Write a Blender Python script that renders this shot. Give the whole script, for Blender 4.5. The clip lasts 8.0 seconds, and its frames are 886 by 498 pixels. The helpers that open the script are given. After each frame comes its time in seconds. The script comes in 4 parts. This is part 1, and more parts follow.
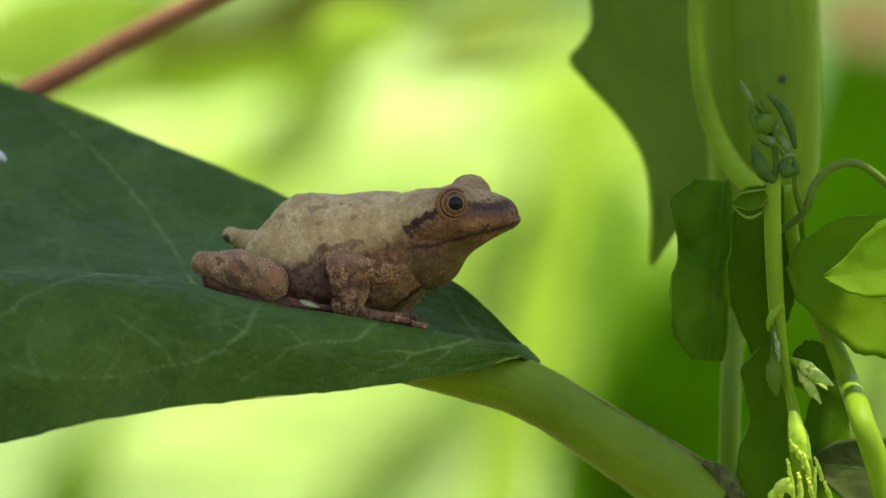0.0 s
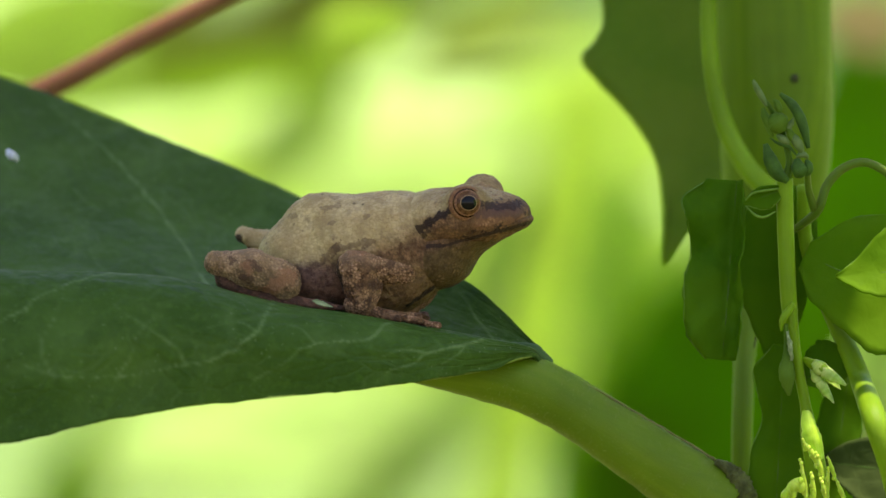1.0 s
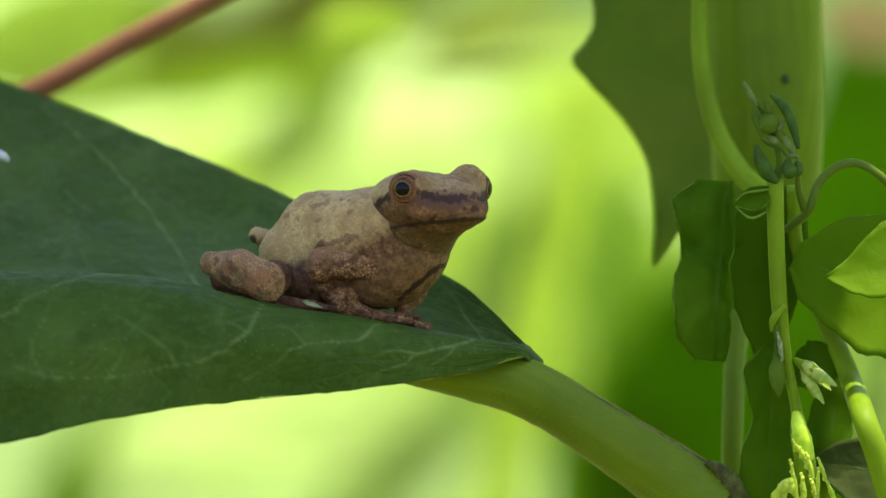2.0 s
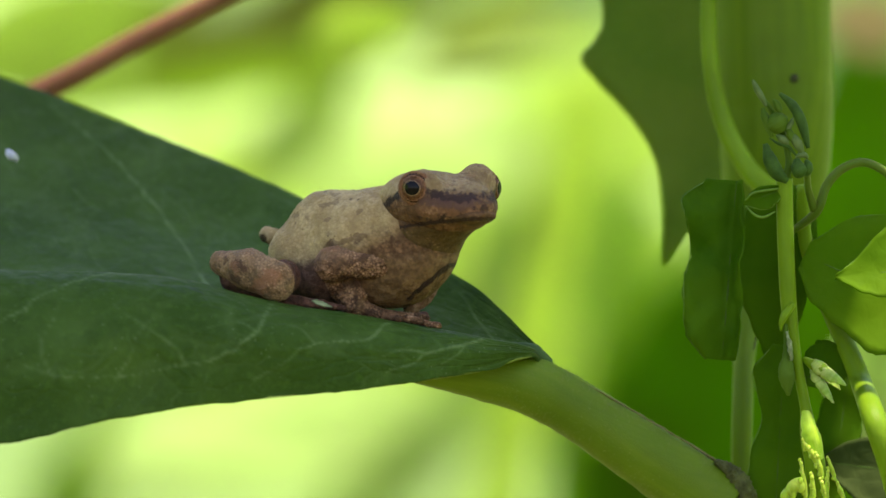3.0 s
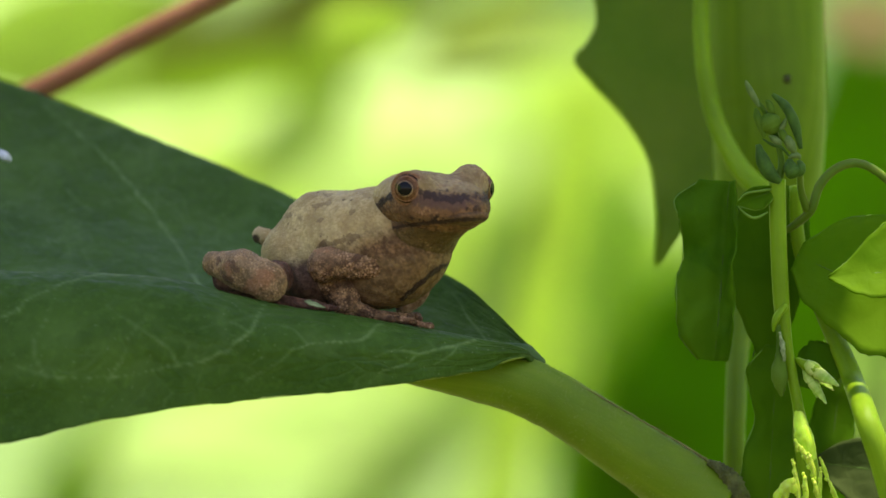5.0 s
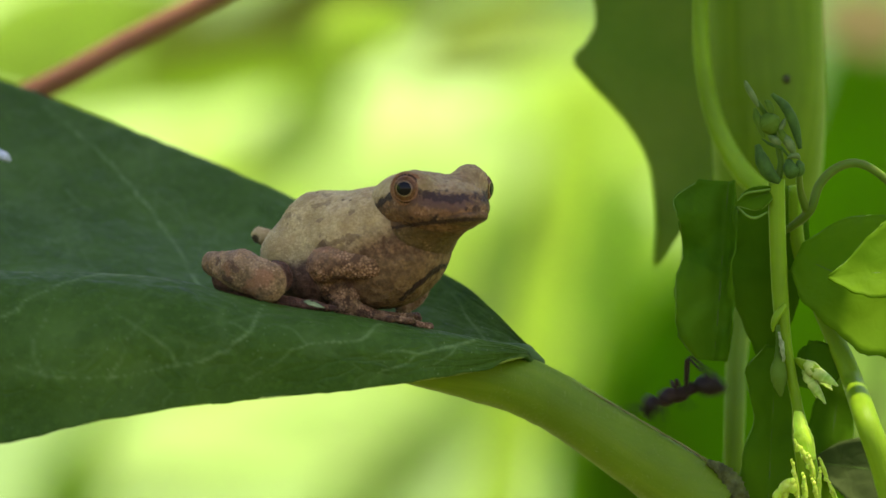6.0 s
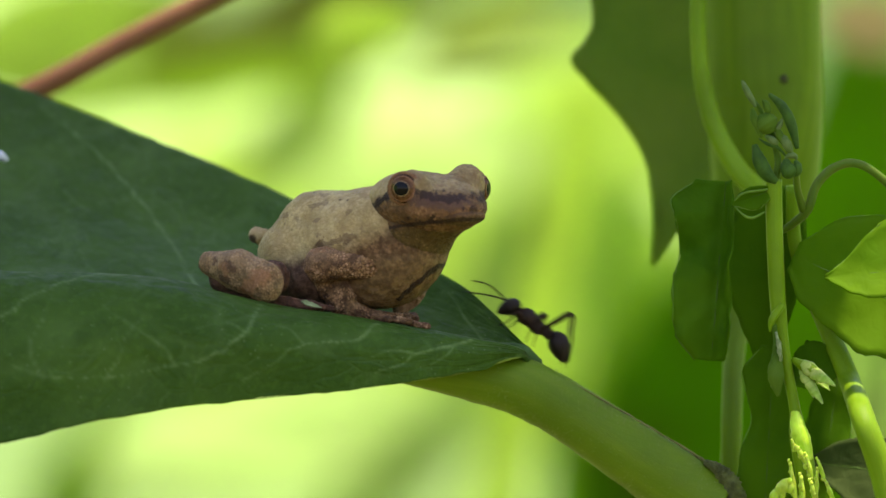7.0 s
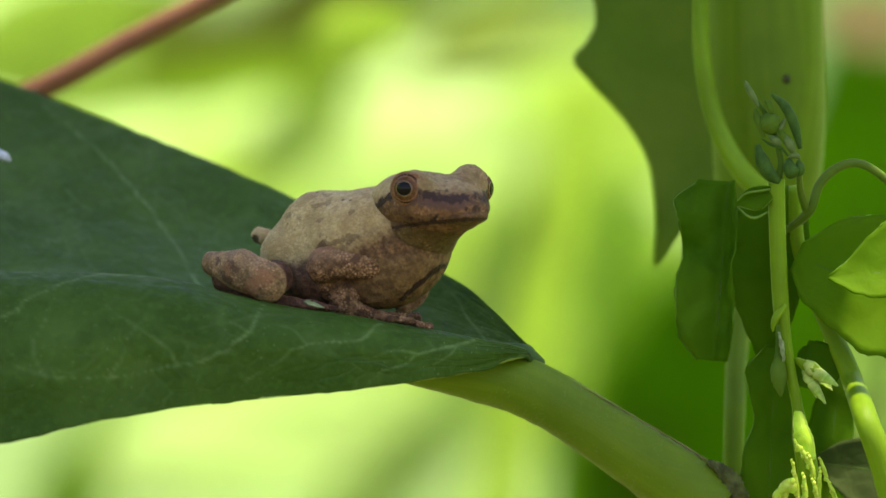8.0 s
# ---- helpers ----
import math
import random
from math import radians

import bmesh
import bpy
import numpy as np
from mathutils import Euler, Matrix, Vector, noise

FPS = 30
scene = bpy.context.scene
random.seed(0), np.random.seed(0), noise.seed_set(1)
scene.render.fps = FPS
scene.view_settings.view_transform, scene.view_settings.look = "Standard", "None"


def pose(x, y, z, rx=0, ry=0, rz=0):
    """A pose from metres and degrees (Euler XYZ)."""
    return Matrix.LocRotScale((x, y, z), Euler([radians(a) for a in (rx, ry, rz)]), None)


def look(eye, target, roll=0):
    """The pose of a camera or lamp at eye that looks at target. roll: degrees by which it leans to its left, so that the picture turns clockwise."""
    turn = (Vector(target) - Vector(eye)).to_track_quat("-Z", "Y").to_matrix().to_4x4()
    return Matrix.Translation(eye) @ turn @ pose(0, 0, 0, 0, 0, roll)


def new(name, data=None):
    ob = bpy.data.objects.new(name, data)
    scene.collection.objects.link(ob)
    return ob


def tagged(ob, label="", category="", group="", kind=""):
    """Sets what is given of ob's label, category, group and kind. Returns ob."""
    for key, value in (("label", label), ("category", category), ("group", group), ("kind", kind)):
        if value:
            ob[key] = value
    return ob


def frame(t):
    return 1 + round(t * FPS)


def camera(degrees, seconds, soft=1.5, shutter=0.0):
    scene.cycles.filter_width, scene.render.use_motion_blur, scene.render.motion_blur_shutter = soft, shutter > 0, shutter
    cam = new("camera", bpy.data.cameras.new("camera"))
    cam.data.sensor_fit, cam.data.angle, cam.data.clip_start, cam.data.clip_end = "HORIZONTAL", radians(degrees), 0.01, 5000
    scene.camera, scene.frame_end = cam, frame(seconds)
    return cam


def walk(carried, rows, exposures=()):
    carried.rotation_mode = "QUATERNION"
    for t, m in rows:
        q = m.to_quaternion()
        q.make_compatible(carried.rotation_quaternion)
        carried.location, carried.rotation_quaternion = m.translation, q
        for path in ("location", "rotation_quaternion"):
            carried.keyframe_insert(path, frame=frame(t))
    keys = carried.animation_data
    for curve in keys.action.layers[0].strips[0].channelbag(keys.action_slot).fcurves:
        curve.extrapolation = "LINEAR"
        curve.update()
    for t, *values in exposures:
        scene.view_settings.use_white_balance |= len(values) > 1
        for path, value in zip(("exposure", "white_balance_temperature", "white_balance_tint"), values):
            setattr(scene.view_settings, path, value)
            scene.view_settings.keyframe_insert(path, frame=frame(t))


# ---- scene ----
MM = 0.001
UNIT = 0.00005            # one plan unit is 0.05 mm in the plane of the animal
DIST = 0.8                # from the lens to that plane
EYE = Vector((0.0, -DIST, 0.62))
cam = camera(5.61, 8.0, soft=1.5, shutter=0.5)
cam.data.dof.use_dof = True
cam.data.dof.focus_distance = DIST
cam.data.dof.aperture_fstop = 26.0
HERE = look(EYE, (0.0, 0.0, 0.62))
walk(cam, [(0.0, HERE), (8.0, HERE)], [(0.0, 1.3, 7500, 25), (8.0, 1.3, 7500, 25)])

# ---- light ----
SUN = Vector((0.14, -0.12, 0.97)).normalized()      # towards the sun: high, to the right
world = bpy.data.worlds.new("sky")
scene.world = world
world.use_nodes = True
wt = world.node_tree
sky = wt.nodes.new("ShaderNodeTexSky")
sky.sky_type = "NISHITA"
sky.sun_disc = False
sky.sun_elevation = math.asin(SUN.z)
sky.sun_rotation = math.atan2(SUN.x, SUN.y)
wt.links.new(sky.outputs[0], wt.nodes["Background"].inputs[0])
wt.nodes["Background"].inputs[1].default_value = 0.15
lamp = bpy.data.lights.new("sun", "SUN")
lamp.energy, lamp.angle, lamp.color = 3.8, radians(0.53), (1.0, 0.95, 0.86)
sun = new("sun", lamp)
sun.matrix_world = look(SUN * 5.0, (0, 0, 0))


# ---- small tools ----
def at(x, y, d=0.0):
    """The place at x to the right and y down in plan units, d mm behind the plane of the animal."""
    k = (DIST + d * MM) / DIST * UNIT
    return Vector(((x - 784) * k, d * MM, 0.62 + (441 - y) * k))


def spline(points, n):
    """n points along a smooth line through the given ones (tuples of any length)."""
    p = np.array(points, float)
    p = np.vstack([2 * p[0] - p[1], p, 2 * p[-1] - p[-2]])
    out = []
    for s in np.linspace(0, len(points) - 1, n):
        i = min(int(s), len(points) - 2)
        t = s - i
        a, b, c, d = p[i:i + 4]
        out.append(0.5 * (2 * b + (c - a) * t + (2 * a - 5 * b + 4 * c - d) * t * t + (3 * b - a - 3 * c + d) * t ** 3))
    return np.array(out)


def mesh_of(verts, faces, smooth=True, uv=None):
    me = bpy.data.meshes.new("mesh")
    me.from_pydata([tuple(v) for v in verts], [], [tuple(int(i) for i in f) for f in faces])
    if uv is not None:
        layer = me.uv_layers.new(name="UVMap")
        idx = np.empty(len(me.loops), int)
        me.loops.foreach_get("vertex_index", idx)
        layer.data.foreach_set("uv", np.asarray(uv, float)[idx].ravel())
    me.polygons.foreach_set("use_smooth", [smooth] * len(me.polygons))
    me.update()
    return me


def tube(points, radii, sides=12, n=40, flat=1.0, knobs=0.0):
    """Verts and faces of a round stalk through points (world), with a radius in mm for each."""
    rows = spline([(*p, r * MM) for p, r in zip(points, radii)], n)
    verts, faces, uv = [], [], []
    side = None
    run = 0.0
    for i, (x, y, z, r) in enumerate(rows):
        c = Vector((x, y, z))
        ahead = Vector(rows[min(i + 1, n - 1)][:3]) - Vector(rows[max(i - 1, 0)][:3])
        ahead.normalize()
        if side is None:
            side = (Vector((0, -1, 0)) - ahead * ahead.dot(Vector((0, -1, 0))))
            side = side.normalized() if side.length > 0.1 else ahead.orthogonal().normalized()
        side = (side - ahead * side.dot(ahead)).normalized()
        up = ahead.cross(side)
        if i:
            run += (c - last).length
        last = c
        r = max(r, 1e-6)
        for k in range(sides):
            a = 2 * math.pi * k / sides
            q = r * (1 + knobs * noise.noise(Vector((k * 0.9, i * 0.35, r * 9000))))
            verts.append(c + side * (math.cos(a) * q * flat) + up * (math.sin(a) * q))
            uv.append((run, a * r))
    for i in range(n - 1):
        for k in range(sides):
            a, b = i * sides + k, i * sides + (k + 1) % sides
            faces.append((a, b, b + sides, a + sides))
    faces.append(range(sides)[::-1])
    faces.append(range((n - 1) * sides, n * sides))
    return verts, faces, uv


def join(*chunks):
    verts, faces = [], []
    for v, f in ((c[0], c[1]) for c in chunks):
        o = len(verts)
        verts += list(v)
        faces += [tuple(i + o for i in q) for q in f]
    return verts, faces


def ball(r, nu=28, nv=18, squash=1.0):
    verts = [(0, 0, r * squash)]
    for i in range(1, nv):
        a = math.pi * i / nv
        verts += [(r * math.sin(a) * math.cos(2 * math.pi * k / nu), r * math.sin(a) * math.sin(2 * math.pi * k / nu), r * squash * math.cos(a)) for k in range(nu)]
    verts.append((0, 0, -r * squash))
    faces = [(0, 1 + k, 1 + (k + 1) % nu) for k in range(nu)]
    for i in range(nv - 2):
        for k in range(nu):
            a, b = 1 + i * nu + k, 1 + i * nu + (k + 1) % nu
            faces.append((a, a + nu, b + nu, b))
    e = len(verts) - 1
    faces += [(e, e - nu + (k + 1) % nu, e - nu + k) for k in range(nu)]
    return verts, faces


ORIGIN = {}


def thing(name, place, label, category, group="", kind=""):
    ob = new(name)
    ob.empty_display_size = 0.01
    ob.location = place
    ORIGIN[ob.name] = Vector(place)
    return tagged(ob, label, category, group, kind)


def part(name, shape, material, parent, label="", kind="", thick=0.0, uv=None):
    """One mesh under a thing or a part. shape: (verts, faces[, uv]) in world places."""
    verts = [Vector(v) for v in shape[0]]
    c = sum(verts, Vector()) / len(verts)
    me = mesh_of([v - c for v in verts], shape[1], True, shape[2] if len(shape) > 2 else uv)
    ob = new(name, me)
    me.materials.append(material)
    ORIGIN[ob.name] = c
    if parent:
        ob.parent = parent
        ob.location = c - ORIGIN[parent.name]
    else:
        ob.location = c
    if thick:
        m = ob.modifiers.new("thickness", "SOLIDIFY")
        m.thickness, m.offset = thick * MM, 0
    return tagged(ob, label, "", "", kind)


def smin(a, b, k):
    h = np.clip(0.5 + 0.5 * (b - a) / k, 0, 1)
    return b * (1 - h) + a * h - k * h * (1 - h)


def ellipsoid(c, r, turn=0.0):
    """Distance to an ellipsoid; turn: degrees about the sideways axis."""
    c, r, s = np.array(c, float), np.array(r, float), radians(turn)

    def f(p):
        q = p - c
        x = q[..., 0] * math.cos(s) + q[..., 2] * math.sin(s)
        z = -q[..., 0] * math.sin(s) + q[..., 2] * math.cos(s)
        q = np.stack([x, q[..., 1], z], -1)
        k0 = np.linalg.norm(q / r, axis=-1)
        k1 = np.linalg.norm(q / r ** 2, axis=-1) + 1e-9
        return k0 * (k0 - 1) / k1
    return f


def limb(a, b, ra, rb):
    a, b = np.array(a, float), np.array(b, float)

    def f(p):
        t = np.clip(((p - a) @ (b - a)) / ((b - a) @ (b - a)), 0, 1)
        return np.linalg.norm(p - a - t[..., None] * (b - a), axis=-1) - (ra + (rb - ra) * t)
    return f


def flesh(forms, lo, hi, h, blend=0.8, rough=0.0, grain=1.0):
    """A closed skin, in mm, round forms that melt into one another."""
    axes = [np.arange(lo[i], hi[i] + h, h) for i in range(3)]
    p = np.stack(np.meshgrid(*axes, indexing="ij"), -1)
    v = None
    for f in forms:
        d = f(p)
        v = d if v is None else smin(v, d, blend)
    shape = np.array(v.shape) - 1
    acc, cnt = np.zeros((*shape, 3)), np.zeros(shape)
    corner = lambda a, b, c: (slice(a, a + shape[0]), slice(b, b + shape[1]), slice(c, c + shape[2]))
    for ax in range(3):
        for o in ((0, 0), (0, 1), (1, 0), (1, 1)):
            s = list(o)
            s.insert(ax, 0)
            e = list(o)
            e.insert(ax, 1)
            va, vb = v[corner(*s)], v[corner(*e)]
            cross = (va < 0) != (vb < 0)
            t = np.where(cross, va / np.where(cross, va - vb, 1), 0)
            pa, pb = p[corner(*s)], p[corner(*e)]
            acc += np.where(cross[..., None], pa + (pb - pa) * t[..., None], 0)
            cnt += cross
    inside = cnt > 0
    ids = np.full(shape, -1)
    ids[inside] = np.arange(inside.sum())
    verts = acc[inside] / cnt[inside][:, None]
    faces = []
    for ax in range(3):
        o1, o2 = [(1, 2), (2, 0), (0, 1)][ax]
        lo_s, hi_s = [slice(1, -1)] * 3, [slice(1, -1)] * 3
        lo_s[ax], hi_s[ax] = slice(0, -1), slice(1, None)
        sa, sb = v[tuple(lo_s)] < 0, v[tuple(hi_s)] < 0
        for flip in (False, True):
            idx = np.argwhere(sa & ~sb if not flip else ~sa & sb)
            if not len(idx):
                continue
            idx = idx + 1
            idx[:, ax] -= 1
            quad = []
            for d1, d2 in ((-1, -1), (0, -1), (0, 0), (-1, 0)):
                q = idx.copy()
                q[:, o1] += d1
                q[:, o2] += d2
                quad.append(ids[q[:, 0], q[:, 1], q[:, 2]])
            quad = np.stack(quad, -1)
            faces += (quad[:, ::-1] if flip else quad).tolist()
    if rough:
        for i, q in enumerate(verts):
            w = noise.noise(Vector(q) * grain) + 0.6 * noise.noise(Vector(q) * grain * 2.3)
            verts[i] = q + rough * w * np.array((0.2, 0.5, 1.0)) * (1 if q[2] > 0 else 0.6)
    return verts, faces


# ---- materials ----
def material(name):
    m = bpy.data.materials.new(name)
    m.use_nodes = True
    t = m.node_tree
    return m, t, t.nodes["Principled BSDF"]


def put(t, socket, value):
    if isinstance(value, bpy.types.NodeSocket):
        t.links.new(value, socket)
    elif isinstance(value, tuple) and len(value) == 3 and socket.type == "RGBA":
        socket.default_value = (*value, 1)
    else:
        socket.default_value = value


def fbm(t, vec, scale, detail=4.0, rough=0.6, warp=0.0):
    n = t.nodes.new("ShaderNodeTexNoise")
    if vec is not None:
        put(t, n.inputs["Vector"], vec)
    put(t, n.inputs["Scale"], scale), put(t, n.inputs["Detail"], detail)
    put(t, n.inputs["Roughness"], rough), put(t, n.inputs["Distortion"], warp)
    return n.outputs["Fac"]


def cells(t, vec, scale, feature="DISTANCE_TO_EDGE", jitter=1.0):
    n = t.nodes.new("ShaderNodeTexVoronoi")
    n.feature = feature
    put(t, n.inputs["Vector"], vec), put(t, n.inputs["Scale"], scale), put(t, n.inputs["Randomness"], jitter)
    return n.outputs["Distance"]


def calc(t, op, a, b=0.0, c=0.0):
    n = t.nodes.new("ShaderNodeMath")
    n.operation = op
    put(t, n.inputs[0], a), put(t, n.inputs[1], b), put(t, n.inputs[2], c)
    return n.outputs[0]


def span(t, v, a, b, lo=0.0, hi=1.0):
    n = t.nodes.new("ShaderNodeMapRange")
    n.interpolation_type = "SMOOTHSTEP"
    put(t, n.inputs[0], v)
    for i, q in enumerate((a, b, lo, hi)):
        put(t, n.inputs[i + 1], q)
    return n.outputs[0]


def mix(t, f, a, b):
    n = t.nodes.new("ShaderNodeMix")
    n.data_type = "RGBA"
    put(t, n.inputs["Factor"], f), put(t, n.inputs[6], a), put(t, n.inputs[7], b)
    return n.outputs[2]


def relief(t, height, strength, depth):
    n = t.nodes.new("ShaderNodeBump")
    put(t, n.inputs["Height"], height), put(t, n.inputs["Strength"], strength), put(t, n.inputs["Distance"], depth)
    return n.outputs["Normal"]


def where(t, kind="Object"):
    return t.nodes.new("ShaderNodeTexCoord").outputs[kind]


def rest(t):
    n = t.nodes.new("ShaderNodeAttribute")
    n.attribute_name = "rest"
    return n.outputs["Vector"]


def axis(t, vec):
    n = t.nodes.new("ShaderNodeSeparateXYZ")
    put(t, n.inputs[0], vec)
    return n.outputs


def leaf_skin(name, dark, light, through_colour, glow=0.35, veins=None, cell=300.0, gloss=0.45, speck=None, bump=0.5, shine=0.09):
    """Leaf: mottled green with a net of fine veins, letting some light through."""
    m, t, b = material(name)
    o, u = where(t), where(t, "UV")
    col = mix(t, span(t, fbm(t, o, 90, 4), 0.3, 0.7), dark, light)
    col = mix(t, calc(t, "MULTIPLY", span(t, fbm(t, o, 900, 4), 0.42, 0.72), 0.35), col, light)
    wv = t.nodes.new("ShaderNodeTexNoise")
    put(t, wv.inputs["Vector"], u), put(t, wv.inputs["Scale"], 160), put(t, wv.inputs["Detail"], 3)
    uw = t.nodes.new("ShaderNodeVectorMath")
    uw.operation = "MULTIPLY_ADD"
    put(t, uw.inputs[0], wv.outputs["Color"])
    uw.inputs[1].default_value = (0.006, 0.006, 0)
    put(t, uw.inputs[2], u)
    u = uw.outputs[0]
    edge = cells(t, u, cell)
    fine = cells(t, u, cell * 3.2)
    if veins:
        col = mix(t, span(t, fbm(t, o, 1500, 3), 0.50, 0.70, 0, 0.32), col, tuple(1.45 * c for c in light))
        col = mix(t, span(t, fbm(t, o, 650, 3), 0.53, 0.70, 0, 0.3), col, tuple(0.7 * c for c in dark))
        line = calc(t, "MULTIPLY", span(t, edge, 0.0, 0.10, 1, 0), span(t, fbm(t, u, 90, 2), 0.38, 0.68, 0.0, 0.6))
        small = calc(t, "MULTIPLY", span(t, fine, 0.0, 0.12, 1, 0), span(t, fbm(t, u, 140, 2), 0.45, 0.7, 0.0, 0.2))
        rib = t.nodes.new("ShaderNodeAttribute")
        rib.attribute_name = "vein"
        line = calc(t, "MAXIMUM", calc(t, "MAXIMUM", calc(t, "MULTIPLY", line, 0.32), small), calc(t, "MINIMUM", calc(t, "MULTIPLY", rib.outputs["Fac"], 1.45), 1.0))
        col = mix(t, line, col, veins)
    if speck:
        dots = calc(t, "MULTIPLY", span(t, cells(t, o, 1300, "F1"), 0.06, 0.14, 0.8, 0), span(t, fbm(t, o, 55, 2), 0.40, 0.56))
        col = mix(t, dots, col, speck)
    put(t, b.inputs["Base Color"], col)
    put(t, b.inputs["Roughness"], span(t, fbm(t, o, 700, 3), 0.3, 0.7, gloss - 0.08, gloss + 0.12))
    put(t, b.inputs["Specular IOR Level"], shine)
    hgt = calc(t, "ADD", calc(t, "MULTIPLY", span(t, edge, 0, 0.2), 0.7), calc(t, "MULTIPLY", span(t, fine, 0, 0.25), 0.35))
    hgt = calc(t, "ADD", hgt, calc(t, "MULTIPLY", fbm(t, o, 2500, 2), 0.4))
    if veins:      # the blade swells between its veins
        hgt = calc(t, "ADD", hgt, calc(t, "ADD", calc(t, "MULTIPLY", span(t, cells(t, u, cell * 0.55), 0.0, 0.5), 2.2), calc(t, "MULTIPLY", fbm(t, o, 260, 3), 1.8)))
    nrm = relief(t, hgt, bump, 0.00012)
    put(t, b.inputs["Normal"], nrm)
    tr = t.nodes.new("ShaderNodeBsdfTranslucent")
    put(t, tr.inputs["Color"], mix(t, span(t, fbm(t, o, 70, 3), 0.3, 0.7), through_colour, tuple(c * 0.7 for c in through_colour)))
    put(t, tr.inputs["Normal"], nrm)
    ms = t.nodes.new("ShaderNodeMixShader")
    put(t, ms.inputs[0], glow)
    t.links.new(b.outputs[0], ms.inputs[1]), t.links.new(tr.outputs[0], ms.inputs[2])
    t.links.new(ms.outputs[0], t.nodes["Material Output"].inputs[0])
    return m


def stalk_skin(name, a, b_, scar=None, scale=60, gloss=0.45, wax=0.25):
    """Soft green stalk: long faint streaks, hair-fine relief, a little light inside."""
    m, t, b = material(name)
    o, u = where(t), where(t, "UV")
    mp = t.nodes.new("ShaderNodeMapping")
    put(t, mp.inputs["Vector"], u)
    mp.inputs["Scale"].default_value = (60, 900, 1)
    col = mix(t, span(t, fbm(t, mp.outputs[0], 1, 3), 0.3, 0.75), a, b_)
    col = mix(t, span(t, fbm(t, o, scale, 4), 0.35, 0.75), col, tuple(0.75 * x for x in a))
    if scar:
        col = mix(t, span(t, fbm(t, o, 260, 3), 0.66, 0.74), col, scar)
    put(t, b.inputs["Base Color"], col)
    put(t, b.inputs["Roughness"], gloss)
    put(t, b.inputs["Specular IOR Level"], 0.13)
    put(t, b.inputs["Subsurface Weight"], wax)
    b.inputs["Subsurface Radius"].default_value = (0.5, 1.0, 0.2)
    put(t, b.inputs["Subsurface Scale"], 0.0012)
    put(t, b.inputs["Normal"], relief(t, calc(t, "ADD", fbm(t, mp.outputs[0], 3, 3), calc(t, "MULTIPLY", fbm(t, o, 3000, 2), 0.7)), 0.35, 0.0001))
    return m


def plain_skin(name, a, b_, scale, rough=0.5, bump=0.0001, bscale=None, metal=0.0):
    m, t, b = material(name)
    o = where(t)
    f = fbm(t, o, scale, 5)
    put(t, b.inputs["Base Color"], mix(t, span(t, f, 0.3, 0.7), a, b_))
    put(t, b.inputs["Roughness"], rough)
    put(t, b.inputs["Specular IOR Level"], 0.25)
    put(t, b.inputs["Metallic"], metal)
    put(t, b.inputs["Normal"], relief(t, fbm(t, o, bscale or scale * 3, 3), 0.5, bump))
    return m


BLADE = leaf_skin("broad_leaf", (0.028, 0.076, 0.010), (0.052, 0.120, 0.019), (0.07, 0.26, 0.012), 0.2, (0.135, 0.235, 0.078), 125, 0.5, speck=(0.15, 0.235, 0.09), shine=0.09, bump=1.0)
VEIN = plain_skin("pale_vein", (0.030, 0.084, 0.018), (0.050, 0.112, 0.029), 500, 0.65)
STALK = stalk_skin("green_stalk", (0.096, 0.185, 0.008), (0.134, 0.228, 0.014), (0.10, 0.14, 0.02))
THICK = stalk_skin("thick_stalk", (0.076, 0.158, 0.004), (0.102, 0.195, 0.007), None, 40)
SCAR = plain_skin("node_bark", (0.040, 0.050, 0.014), (0.110, 0.135, 0.038), 900, 0.8, 0.0006)
RIDGE = plain_skin("brown_ridge", (0.115, 0.120, 0.030), (0.17, 0.165, 0.055), 900, 0.8)
RUST = stalk_skin("russet_stalk", (0.16, 0.074, 0.038), (0.215, 0.107, 0.050), None, 50)
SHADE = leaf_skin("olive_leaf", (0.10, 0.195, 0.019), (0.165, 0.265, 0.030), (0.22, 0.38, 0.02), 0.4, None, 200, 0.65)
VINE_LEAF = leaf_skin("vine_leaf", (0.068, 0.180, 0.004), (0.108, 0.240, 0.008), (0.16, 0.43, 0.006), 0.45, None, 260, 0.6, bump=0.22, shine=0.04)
# VINE_DARK and HANGING: darker vine leaves, with shade put into the green
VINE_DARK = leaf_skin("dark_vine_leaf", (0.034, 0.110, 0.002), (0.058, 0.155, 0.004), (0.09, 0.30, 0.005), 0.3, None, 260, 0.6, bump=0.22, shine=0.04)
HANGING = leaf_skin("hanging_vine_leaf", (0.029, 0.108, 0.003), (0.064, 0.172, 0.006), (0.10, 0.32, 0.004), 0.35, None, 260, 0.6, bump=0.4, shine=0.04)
DULL = leaf_skin("dull_dark_leaf", (0.030, 0.055, 0.012), (0.055, 0.085, 0.022), (0.06, 0.12, 0.01), 0.12, None, 260, 0.7, shine=0.04)
VINE = stalk_skin("vine_stem", (0.115, 0.235, 0.005), (0.16, 0.30, 0.012), None, 90)
BUD = leaf_skin("bud_green", (0.022, 0.075, 0.004), (0.095, 0.19, 0.02), (0.12, 0.34, 0.01), 0.2, None, 900, 0.6, bump=0.25)
POD = plain_skin("pod_green", (0.014, 0.055, 0.003), (0.036, 0.105, 0.007), 700, 0.7, 0.0002)
FLORET = plain_skin("pale_floret", (0.048, 0.110, 0.016), (0.105, 0.170, 0.045), 900, 0.65, 0.0002)
# Bright green with strong sunlight put into the colour
SPRIG = stalk_skin("sunlit_sprig", (0.34, 0.60, 0.03), (0.58, 0.82, 0.14), None, 400, 0.35, 0.4)
